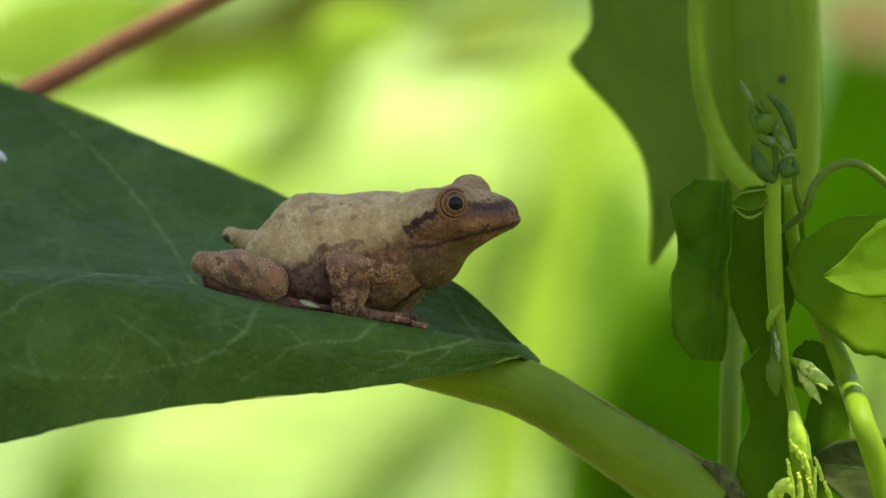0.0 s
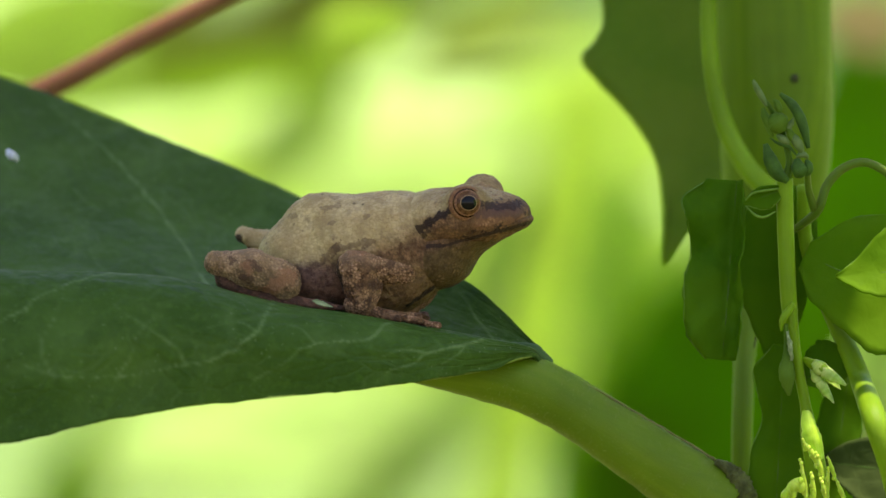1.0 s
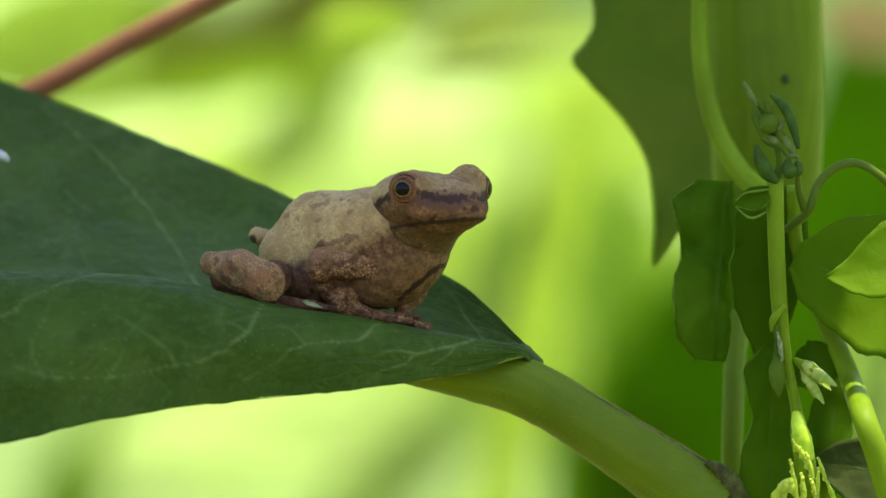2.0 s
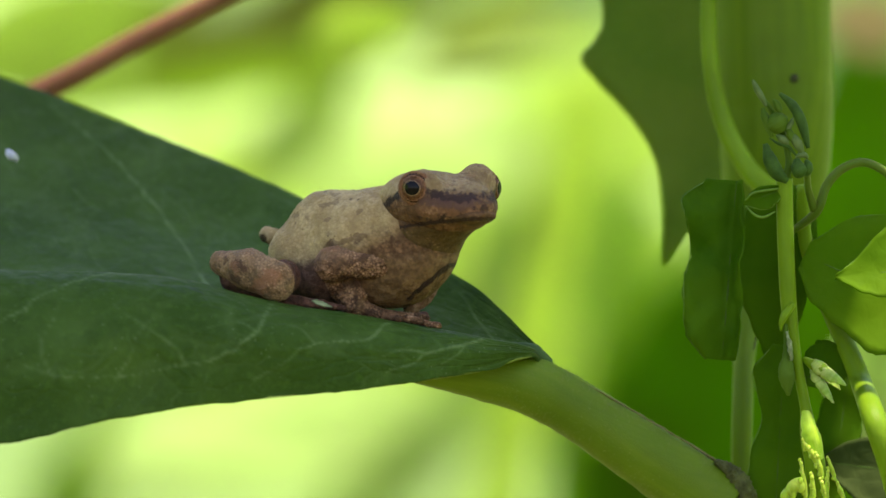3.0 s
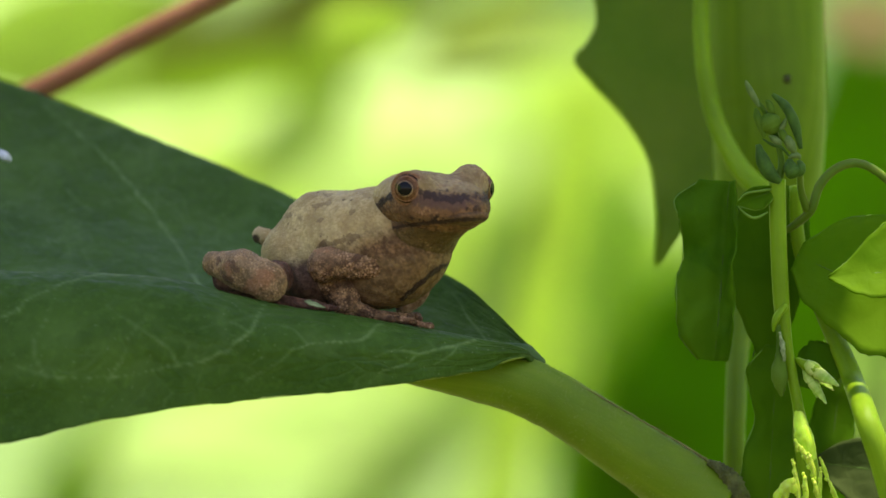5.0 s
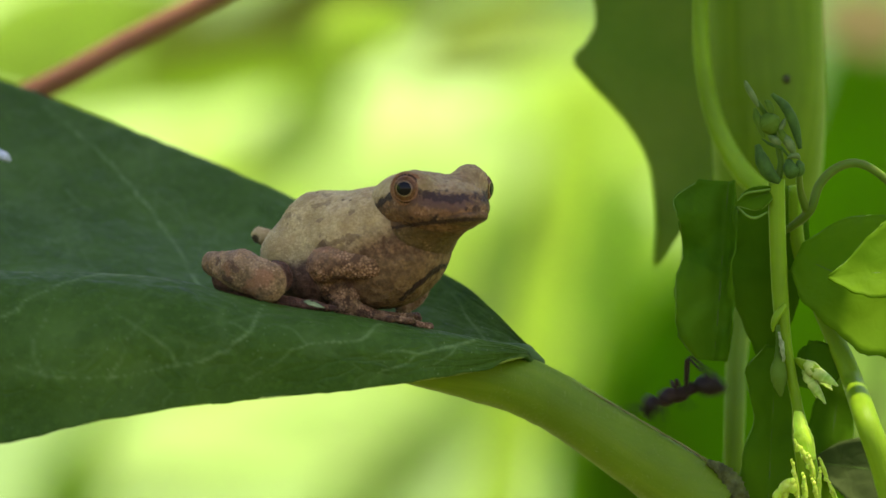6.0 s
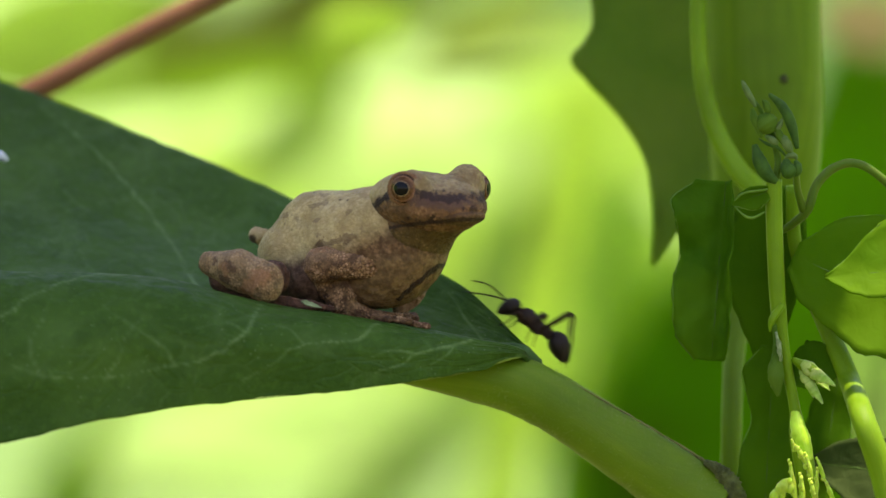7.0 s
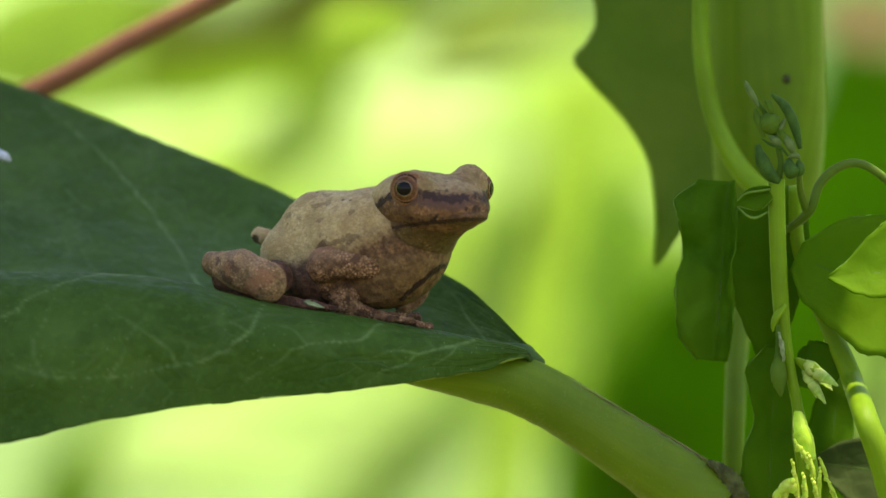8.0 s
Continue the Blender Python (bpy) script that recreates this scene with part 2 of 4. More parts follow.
PETAL = stalk_skin("petal", (0.18, 0.34, 0.04), (0.48, 0.60, 0.20), None, 500, 0.4, 0.4)


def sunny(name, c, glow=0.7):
    """Thin leaf lit from behind; c: the colour that it lets through, its sun or shade put in."""
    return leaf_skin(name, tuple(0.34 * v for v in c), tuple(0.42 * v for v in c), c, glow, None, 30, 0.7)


# Sun and shade on the leaves far behind are put into these colours
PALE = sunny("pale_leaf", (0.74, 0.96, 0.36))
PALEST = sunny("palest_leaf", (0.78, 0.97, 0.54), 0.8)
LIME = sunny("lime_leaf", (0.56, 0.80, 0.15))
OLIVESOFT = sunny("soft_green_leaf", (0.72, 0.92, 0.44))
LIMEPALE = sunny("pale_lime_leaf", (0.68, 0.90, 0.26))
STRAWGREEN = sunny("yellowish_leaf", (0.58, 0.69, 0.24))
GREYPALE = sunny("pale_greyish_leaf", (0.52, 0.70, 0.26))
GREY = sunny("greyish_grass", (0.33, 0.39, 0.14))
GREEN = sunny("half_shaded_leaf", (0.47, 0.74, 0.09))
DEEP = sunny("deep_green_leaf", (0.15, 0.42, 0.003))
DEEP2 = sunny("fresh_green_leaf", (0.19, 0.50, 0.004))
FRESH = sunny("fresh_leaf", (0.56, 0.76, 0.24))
FLUFF = plain_skin("pale_fluff", (0.11, 0.17, 0.06), (0.25, 0.32, 0.16), 2500, 0.8)
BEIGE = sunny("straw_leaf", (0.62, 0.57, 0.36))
DIMRIB = plain_skin("dim_midrib", (0.038, 0.105, 0.006), (0.058, 0.14, 0.010), 900, 0.7)
RIMLIT = plain_skin("yellowish_rim", (0.07, 0.13, 0.008), (0.15, 0.22, 0.02), 1200, 0.6)
DOWN = plain_skin("pale_down", (0.16, 0.23, 0.06), (0.24, 0.31, 0.12), 900, 0.7)
EDGE = plain_skin("lit_edge", (0.07, 0.15, 0.02), (0.17, 0.27, 0.05), 2200, 0.6)
RIB = plain_skin("pale_rim", (0.065, 0.165, 0.008), (0.10, 0.22, 0.018), 900, 0.6)
SOIL = plain_skin("mossy_soil", (0.08, 0.085, 0.03), (0.16, 0.16, 0.06), 12, 0.95, 0.004)


# ---- the setting ----
def setting():
    g = []
    n = 40
    for i in range(n + 1):
        for j in range(n + 1):
            x, y = (i / n * 2 - 1), (j / n * 2 - 1)
            x, y = 60 * x * abs(x) ** 2, 60 * y * abs(y) ** 2
            g.append((x, y, 0.03 * noise.noise(Vector((x * 2, y * 2, 0)))))
    f = [(i * (n + 1) + j, (i + 1) * (n + 1) + j, (i + 1) * (n + 1) + j + 1, i * (n + 1) + j + 1) for i in range(n) for j in range(n)]
    ob = part("ground", (g, f), SOIL, None, "low green growth on soil under the plants")
    tagged(ob, "", "ground", "", "structure")
    v, f = [], []
    cols, rows = 160, 24
    for i in range(cols + 1):
        for j in range(rows + 1):
            a = (i / cols - 0.5) * 3.6
            r = 2.2 + 0.12 * noise.noise(Vector((math.cos(a) * 7, math.sin(a) * 7 + j * 0.4, 3))) + 0.5
            r -= 1.0 * j / rows      # the bank leans in overhead, shaped so that the sun shines through it
            v.append((math.sin(a) * r, -0.3 + math.cos(a) * r, j / rows * 1.2 + (0.1 * noise.noise(Vector((i * 0.7, 0, 0))) if j == rows else 0)))
    for i in range(cols):
        for j in range(rows):
            a = i * (rows + 1) + j
            f.append((a, a + rows + 1, a + rows + 2, a + 1))
    ob = part("backdrop", (v, f), HEDGE, None, "distant sunlit green undergrowth, out of focus")
    tagged(ob, "", "undergrowth", "", "structure")


def leaf_shape(base, tip, width, face, form="ovate", fold=0.0, droop=0.0, wave=0.0, lobe=0.0, cup=0.0, nu=28, nv=10, twist=0.0, bend=0.0, sides=None, ragged=0.0):
    """Verts, faces and uv of a blade from base to tip; width in mm, face: the way its upper side looks."""
    base, tip = Vector(base), Vector(tip)
    long = tip - base
    size = long.length
    ey = long.normalized()
    ez = (Vector(face) - ey * ey.dot(Vector(face))).normalized()
    ex = ey.cross(ez)
    verts, faces, uv = [], [], []
    if sides:       # half widths at even steps, in plan units, for either side
        sides = [spline([(w,) for w in one], nu + 1)[:, 0] * UNIT for one in sides]
    for i in range(nu + 1):
        s = i / nu
        if form == "heart":
            w = (1 - s) ** 0.62 * (1 + 0.9 * s) * 0.92 * min(1, (s * 30 + 0.55))
        elif form == "blade":
            w = min(1, 0.55 + s * 3) * (1 - s ** 2.2) ** 0.8
        elif form == "strap":
            w = 1.0 - 0.25 * s
        else:
            w = math.sin(math.pi * min(1, s ** 0.72)) ** 0.8 if 0 < s < 1 else 0.0
        w = max(w, 0.004) * width * MM / 2
        for j in range(nv + 1):
            q = j / nv * 2 - 1
            tw = radians(twist) * s
            if sides:
                w = max(sides[0 if q > 0 else 1][i], 2e-5)
            if ragged:
                w *= 1 + ragged * noise.noise(Vector((s * 13, 4 if q > 0 else 9, size * 40))) + 0.4 * ragged * noise.noise(Vector((s * 37, 4 if q > 0 else 9, 1)))
            x = q * w
            back = lobe * size * abs(q) ** 1.5 * (1 - s) ** 4
            wav = wave * MM * abs(q) ** 2 * noise.noise(Vector((s * 5, q * 1.5, size * 90)))
            z = abs(x) * math.tan(radians(fold)) - droop * size * s * s + cup * w * q * q + wav
            x *= math.cos(radians(fold))
            x, z = x * math.cos(tw) - z * math.sin(tw), x * math.sin(tw) + z * math.cos(tw)
            y = s * size - back
            x += bend * size * 4 * s * (1 - s)
            verts.append(base + ex * x + ey * y + ez * z)
            uv.append((q * w, s * size))
    for i in range(nu):
        for j in range(nv):
            a = i * (nv + 1) + j
            faces.append((a, a + 1, a + nv + 2, a + nv + 1))
    return verts, faces, uv


# ---- the broad-leaved plant that carries the animal ----
BLADE_ROWS = (  # x; far edge, midrib, crest, near edge as (down, depth)
    (-900, 430, 8, 440, 5, 445, 2, 450, 0),
    (-500, 70, 46, 500, 5, 475, -9, 800, -20),
    (-100, 116, 42, 530, 5, 481, -8, 800, -16),
    (250, 240, 37, 545, 5, 492, -7, 731, -13),
    (500, 345, 27, 572, 5, 541, -5.5, 703, -10),
    (690, 442, 19, 596, 5, 574, -4, 682, -7),
    (820, 507, 12, 614, 5, 596, -1.0, 661, -2.4),
    (915, 594, 6.5, 619, 5, 615, 2.2, 634, 1.8),
    (936, 619, 6.0, 630, 5.2, 632, 4.2, 641, 3.7),
    (958, 646, 6.4, 654, 6.2, 656, 6.0, 664, 6.0))


def blade_grid(nu=120, nv=60):
    rows = spline(BLADE_ROWS, nu)
    grid = []
    for r in rows:
        x = r[0]
        far, mid, crest, near = (at(x, r[1], r[2]), at(x, r[3], r[4]), at(x, r[5], r[6]), at(x, r[7], r[8]))
        wide = min(1.0, (near - crest).length / 0.010)
        fm = far.lerp(mid, 0.5) + Vector((0, 0.0022, -0.0012)) * wide
        cn = crest.lerp(near, 0.5) + Vector((0, -0.0028, 0.0017)) * wide
        line = spline([far, fm, mid, crest, cn, near], nv)
        grid.append(line)
    return np.array(grid)


# veins: places along the leaf and across it (0 far edge, 0.4 midrib; on the near half in plan units down), then half width in mm, strength
VEINS = (
    (((400, 0.4), (340, 0.28), (276, 0.165), (190, 0.08), (75, 0.02)), 0.22, 1.49),
    (((860, 0.4), (845, 0.25), (800, 0.08)), 0.16, 0.77),
    (((470, 530), (465, 536), (438, 585), (380, 628), (313, 648), (188, 670), (81, 668), (30, 650)), 0.18, 0.99),
    (((190, 486), (143, 492), (81, 514), (9, 560), (-90, 600)), 0.18, 0.99),
    (((672, 575), (666, 580), (655, 591), (623, 606), (543, 614), (480, 645), (430, 672)), 0.16, 0.88),
    (((840, 602), (807, 612), (763, 621), (733, 628), (715, 645), (660, 660)), 0.15, 0.83),
    (((313, 648), (292, 610), (240, 580), (190, 540)), 0.13, 0.55),
    (((188, 670), (215, 640), (228, 600), (262, 560)), 0.12, 0.50),
    (((81, 668), (60, 620), (81, 560), (81, 514)), 0.12, 0.44),
    (((247, 0.13), (200, 0.15), (155, 0.18), (134, 0.22), (144, 0.27), (175, 0.30)), 0.13, 0.50),
    (((155, 0.18), (110, 0.15), (60, 0.17)), 0.12, 0.39),
    (((134, 0.22), (80, 0.26), (30, 0.25), (-40, 0.2)), 0.12, 0.39),
    (((340, 0.28), (370, 0.2), (420, 0.16), (470, 0.1)), 0.12, 0.39),
    (((543, 614), (520, 590), (490, 575)), 0.12, 0.50),
    (((438, 585), (400, 572), (350, 590)), 0.12, 0.44),
    (((733, 628), (700, 618), (660, 630)), 0.12, 0.55),
    (((807, 612), (790, 630), (760, 650)), 0.12, 0.55))


def blade_leaf(parent):
    nu, nv = 460, 190
    g = blade_grid(nu, nv)
    xs = spline(BLADE_ROWS, nu)[:, 0]

    def on(u, v):
        i, j = min(max(u, 0), 1) * (nu - 1), min(max(v, 0), 1) * (nv - 1)
        a, b = int(min(i, nu - 2)), int(min(j, nv - 2))
        s, t = i - a, j - b
        return Vector((1 - s) * (1 - t) * g[a, b] + s * (1 - t) * g[a + 1, b] + (1 - s) * t * g[a, b + 1] + s * t * g[a + 1, b + 1])
    flat = g.reshape(-1, 3)
    ridge = np.zeros(len(flat))
    down = 441 - (g[:, :, 2] - EYE.z) / UNIT * DIST / (g[:, :, 1] - EYE.y)
    half = int(0.5 * nv)

    def across(x, v):
        if v <= 1:
            return v
        col = down[int(np.interp(x, xs, np.arange(nu))), half:]
        return (half + int(np.argmin(np.abs(col - v)))) / (nv - 1)
    for line, wide, force in VEINS:
        pts = [(x, across(x, v)) for x, v in spline(line, 90)]
        last = None
        for k, (x, v) in enumerate(pts):
            x += 7 * noise.noise(Vector((x * 0.03, v * 9, 2)))
            v += 0.008 * noise.noise(Vector((x * 0.04, 7, v * 9)))
            p = np.array(on(float(np.interp(x, xs, np.linspace(0, 1, nu))), v))
            near = np.abs(flat[:, 0] - p[0]) < 0.0015
            d = np.linalg.norm(flat[near] - p, axis=1) / MM
            w = wide * (1 - 0.45 * k / 90)
            fade = force * (1 - 0.5 * k / 90) * (0.75 + 0.5 * noise.noise(Vector((k * 0.2, wide * 90, force * 30))))
            ridge[near] = np.maximum(ridge[near], fade * np.exp(-(d / w) ** 2))
    verts, uv = [], []
    for i in range(nu):
        for j in range(nv):
            p = Vector(g[i, j])
            e = abs(j / (nv - 1) * 2 - 1) ** 8
            r = ridge[i * nv + j]
            p.z += (0.00035 if j > nv / 2 else 0.00008) * e * (noise.noise(p * 420) + 0.2 * noise.noise(p * 1500)) + 0.00030 * (1 - e) * noise.noise(p * 160) + 0.00006 * noise.noise(p * 600) + 0.00006 * r
            p.y += 0.0005 * noise.noise(p * 130 + Vector((5, 0, 0))) - 0.00008 * r
            verts.append(p)
            uv.append((p.x, j / nv * 0.05))
    faces = [(i * nv + j, i * nv + j + 1, (i + 1) * nv + j + 1, (i + 1) * nv + j) for i in range(nu - 1) for j in range(nv - 1)]
    ob = part("leaf_blade", (verts, faces, uv), BLADE, parent, "large dark green leaf folded along its midrib", thick=0.28)
    a = ob.data.attributes.new("vein", "FLOAT", "POINT")
    a.data.foreach_set("value", ridge)
    part("midrib", tube([on(u, 0.4) for u in np.linspace(0.05, 0.97, 12)], [0.2 + 0.5 * u for u in np.linspace(0, 1, 12)], 8, 60), VEIN, ob, "pale midrib")
    # light along the near edge is put in as two paler tubes
    part("leaf_rim", tube([on(float(np.interp(x, xs, np.linspace(0, 1, nu))), 0.997) for x in (700, 740, 780, 820, 850, 880, 905, 925)], [0.03, 0.05, 0.07, 0.09, 0.12, 0.13, 0.11, 0.05], 8, 60, knobs=0.5), RIMLIT, ob, "yellowish tube for the lit rim near the stalk")
    edge = np.linspace(-120, 700, 26)
    part("leaf_rim", tube([on(float(np.interp(x, xs, np.linspace(0, 1, nu))), 0.998) for x in edge], [0.05] * 26, 6, 300, knobs=0.9), EDGE, ob, "thin pale tube for the lit edge of the leaf")
    return on


def leafy_plant():
    p = thing("broad_leaved_plant", at(1290, 882, 6), "broad-leaved plant with a thick pale stalk and dark green leaves", "plant")
    on = blade_leaf(p)
    stalk = [at(600, 642, 5), at(720, 648, 5), at(840, 662, 5), at(930, 687, 5), at(1010, 730, 5), at(1100, 790, 5), at(1190, 850, 5.5), at(1265, 900, 6)]
    part("leaf_stalk", tube(stalk, [0.6, 1.6, 2.45, 2.62, 2.62, 2.8, 3.1, 3.4], 28, 90, knobs=0.03), STALK, p, "thick pale green leaf stalk with fine down")
    hairs, rng = ([], []), random.Random(4)
    row, rad = spline([tuple(q) for q in stalk], 200), spline([(v,) for v in (0.6, 1.6, 2.45, 2.62, 2.62, 2.8, 3.1, 3.4)], 200)[:, 0]
    for _ in range(2600):
        k = rng.randrange(60, 199)
        ahead = Vector(row[k] - row[k - 1]).normalized()
        w = (Vector((rng.gauss(0, 1), rng.gauss(-0.4, 1), rng.gauss(0, 1))))
        w = (w - ahead * w.dot(ahead)).normalized()
        foot = Vector(row[k]) + w * rad[k] * MM * 0.97
        tip = foot + (w + ahead * rng.uniform(-0.6, 0.2)) * rng.uniform(0.15, 0.42) * MM
        e = w.cross(ahead) * 0.016 * MM
        f = ahead * 0.016 * MM
        o = len(hairs[0])
        hairs[0].extend([foot + e, foot - e * 0.5 + f, foot - e * 0.5 - f, tip])
        hairs[1].extend([(o, o + 1, o + 3), (o + 1, o + 2, o + 3), (o + 2, o, o + 3)])
    part("down", hairs, DOWN, p, "fine short hairs on the stalk", "stuff")
    part("ridge", tube([at(970, 654, 4.0), at(1060, 703, 3.9), at(1150, 755, 4.0), at(1230, 803, 4.4), at(1275, 834, 5)], [0.03, 0.06, 0.08, 0.11, 0.2], 8, 90, knobs=0.9), RIDGE, p, "grey-brown ridge along the stalk")
    part("node", tube([at(1250, 818, 4.0), at(1274, 832, 3.8), at(1294, 862, 4.2), at(1304, 940, 6)], [0.25, 0.55, 1.0, 2.0], 28, 60, knobs=0.5), SCAR, p, "grey-brown scarred node")
    part("stem", tube([at(1290, 880, 7), at(1300, 960, 7), at(1305, 1150, 7), at(1310, 1700, 8), at(1320, 3000, 10), at(1325, 6000, 11), at(1330, 12600, 12)], [1.9, 2.2, 2.3, 2.6, 3.0, 3.5, 4.0], 18, 120), STALK, p, "pale green main stem")
    return p, on


def upper_plant():
    p = thing("tall_stalk", at(1360, 882, 24), "thick light green stalk with a drooping olive leaf", "plant")
    part("stem", tube([at(1335, -2600, 34), at(1345, -900, 34), at(1352, 0, 34), at(1358, 200, 34), at(1352, 340, 34), at(1325, 470, 31), at(1304, 600, 26), at(1298, 740, 22), at(1296, 860, 21), at(1297, 1000, 20), at(1298, 1300, 20), at(1300, 2200, 20), at(1300, 5000, 20), at(1300, 12000, 24)],
         [3.5, 5.0, 5.4, 5.3, 4.7, 2.4, 1.1, 0.95, 0.95, 1.0, 1.1, 1.3, 1.8, 2.5], 32, 220, knobs=0.015), THICK, p, "thick light green stalk, thin lower down")
    part("leaf_stalk", tube([at(1268, -260, 28), at(1242, -60, 28), at(1240, 90, 27.5), at(1262, 210, 27), at(1308, 300, 26), at(1362, 350, 24)], [0.6, 0.7, 0.75, 0.85, 0.95, 1.0], 14, 60), VINE, p, "curved pale green leaf stalk")
    part("drooping_leaf", leaf_shape(at(1290, -150, 52), at(1160, 474, 44), 17.5, (-0.1, -1, 0.15), "ovate", 4, -0.03, 1.5, cup=0.05, nu=60, ragged=0.08,
         sides=((110, 180, 212, 204, 228, 106, 45, 16, 2), (60, 100, 120, 130, 130, 125, 90, 40, 3))), SHADE, p, "drooping olive-green leaf", thick=0.25)
    part("dark_spot", tube([at(1389, 133, 28.9), at(1390, 140, 28.85), at(1391, 148, 28.9)], [0.2, 0.42, 0.2], 10, 10, flat=0.8), plain_skin("stalk_spot", (0.02, 0.03, 0.008), (0.04, 0.05, 0.015), 900, 0.8), p, "small dark spot")
    # unseen leaves added higher up, placed to keep the sun off the frog
    c = at(784, 441, 5)
    for dx, dy, w, far in ((-26, 6, 74, 0.150), (-6.5, -10, 60, 0.162), (-48, -20, 60, 0.14), (-3, 8, 34, 0.151), (-1, 28, 58, 0.156), (-44, 30, 50, 0.146)):
        mid = c + SUN * far + Vector((dx * MM, dy * MM, 0))
        root = mid + Vector((0.04, 0, 0))
        top = at(1340, 441, 22)
        top.z = root.z - 0.012
        part("shade_leaf", leaf_shape(root, mid - Vector((0.055, 0, 0.004)), w, (0, -0.3, 1), "heart" if w in (60, 34) else "ovate", 5, 0.03, 3), BLADE, p, "unseen leaf added overhead to block the sun", thick=0.3)
        part("shade_leaf_stalk", tube([top, top.lerp(root, 0.5) + Vector((0, 0, 0.003)), root], [1.2, 1.0, 0.8], 10, 20), VINE, p)
    return p


def red_stalk():
    p = thing("russet_stalk", at(-200, 300, 78), "thin russet plant stalk", "plant")
    part("stem", tube([at(-900, 700, 84), at(-300, 330, 80), at(66, 160, 76), at(236, 68, 75), at(395, -13, 75), at(695, -165, 75)], [1.4, 1.32, 1.22, 1.15, 1.05, 0.85], 14, 60), RUST, p, "reddish brown stalk")
    return p


# ---- the twining vine ----
def vine():
    p = thing("climbing_vine", at(1430, 882, 3), "twining vine with heart-shaped leaves and small green buds", "vine")
    part("stem", tube([at(1372, 318, 0), at(1374, 420, 0), at(1380, 540, 0), at(1390, 620, 0), at(1409, 720, 0), at(1416, 770, 0), at(1427, 830, 0), at(1440, 960, 1), at(1450, 1150, 2), at(1465, 1600, 5), at(1480, 2500, 8), at(1490, 5000, 10), at(1490, 12400, 12)], [0.75, 0.75, 0.72, 0.55, 0.5, 0.82, 0.95, 0.8, 0.8, 0.9, 1.0, 1.1, 1.2], 12, 150), VINE, p, "thin pale green vine stem")
    part("side_stem", tube([at(1405, 330, 8), at(1410, 430, 9), at(1440, 520, 9), at(1490, 632, 6), at(1511, 686, 4), at(1530, 740, -6), at(1575, 880, -6.5), at(1640, 1200, -8)], [0.6, 0.65, 0.75, 0.92, 1.0, 1.08, 1.15, 1.2], 14, 60), VINE, p, "stouter green side stem")
    part("tendril", tube([at(1376, 415, 6.5), at(1404, 398, 5.5), at(1432, 372, 4), at(1447, 330, 4), at(1475, 300, 4), at(1512, 289, 4), at(1550, 305, 4), at(1600, 350, 5)], [0.25, 0.36, 0.42, 0.44, 0.44, 0.42, 0.40, 0.4], 8, 50), BLUSH, p, "curled reddish-green tendril")
    def leaf(label, base, tip, face, sides, skin, rim=None, pucker=0.00025, **more):
        shape = leaf_shape(at(*base), at(*tip), 10, face, nu=44, nv=14, sides=sides, ragged=0.09, **more)
        for v in shape[0]:
            v.y += pucker * (noise.noise(v * 260) + 0.5 * noise.noise(v * 620))
        ob = part("leaf", shape, skin, p, label, thick=0.16)
        rows = [shape[0][k * 15:k * 15 + 15] for k in range(45)]
        part("leaf_midrib", tube([r[7] for r in rows[::6]], [0.11, 0.105, 0.10, 0.10, 0.09, 0.085, 0.07, 0.05], 6, 30), RIB if skin == VINE_LEAF else DIMRIB, ob, "paler midrib")
        # paler tube along the edge; the young leaf's stands for light on it
        if rim is not None:
            part("leaf_rim", tube([r[rim] for r in rows[1::5]], [0.05] * len(rows[1::5]), 6, 60), RIB, ob, "pale thin rim")
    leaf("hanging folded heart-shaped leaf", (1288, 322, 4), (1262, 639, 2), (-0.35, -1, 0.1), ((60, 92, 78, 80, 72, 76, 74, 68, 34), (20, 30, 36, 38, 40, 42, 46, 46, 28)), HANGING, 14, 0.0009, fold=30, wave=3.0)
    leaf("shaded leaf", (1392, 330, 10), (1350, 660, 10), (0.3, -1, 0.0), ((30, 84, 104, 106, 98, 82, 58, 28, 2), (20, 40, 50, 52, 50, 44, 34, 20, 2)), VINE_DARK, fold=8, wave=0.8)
    leaf("broad bright green leaf", (1408, 452, 4), (1720, 600, 4), (-0.1, -1, 0.35), ((30, 74, 92, 104, 112, 108, 84, 40, 2), (24, 90, 120, 140, 140, 120, 90, 44, 2)), VINE_LEAF, 0, fold=6, wave=1.2)
    leaf("young folded leaf with a pale rim", (1690, 470, -3), (1463, 492, -2.4), (0.0, -1, 0.55), ((40, 80, 96, 100, 92, 74, 48, 22, 2), (30, 52, 60, 62, 60, 54, 46, 30, 2)), VINE_LEAF, 14, fold=10, wave=0.5)
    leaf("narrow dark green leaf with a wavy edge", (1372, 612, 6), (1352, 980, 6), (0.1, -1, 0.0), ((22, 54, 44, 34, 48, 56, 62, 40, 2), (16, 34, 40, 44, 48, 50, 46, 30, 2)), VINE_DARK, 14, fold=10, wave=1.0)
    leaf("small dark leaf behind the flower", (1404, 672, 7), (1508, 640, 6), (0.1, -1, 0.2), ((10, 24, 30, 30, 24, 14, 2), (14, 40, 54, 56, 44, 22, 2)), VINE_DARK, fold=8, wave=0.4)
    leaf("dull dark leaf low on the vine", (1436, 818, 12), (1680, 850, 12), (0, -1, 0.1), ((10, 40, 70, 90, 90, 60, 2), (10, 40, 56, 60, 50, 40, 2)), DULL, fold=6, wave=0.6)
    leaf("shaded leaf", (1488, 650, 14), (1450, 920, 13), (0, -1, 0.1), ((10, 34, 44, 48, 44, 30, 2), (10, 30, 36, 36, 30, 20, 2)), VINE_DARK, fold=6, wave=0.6)
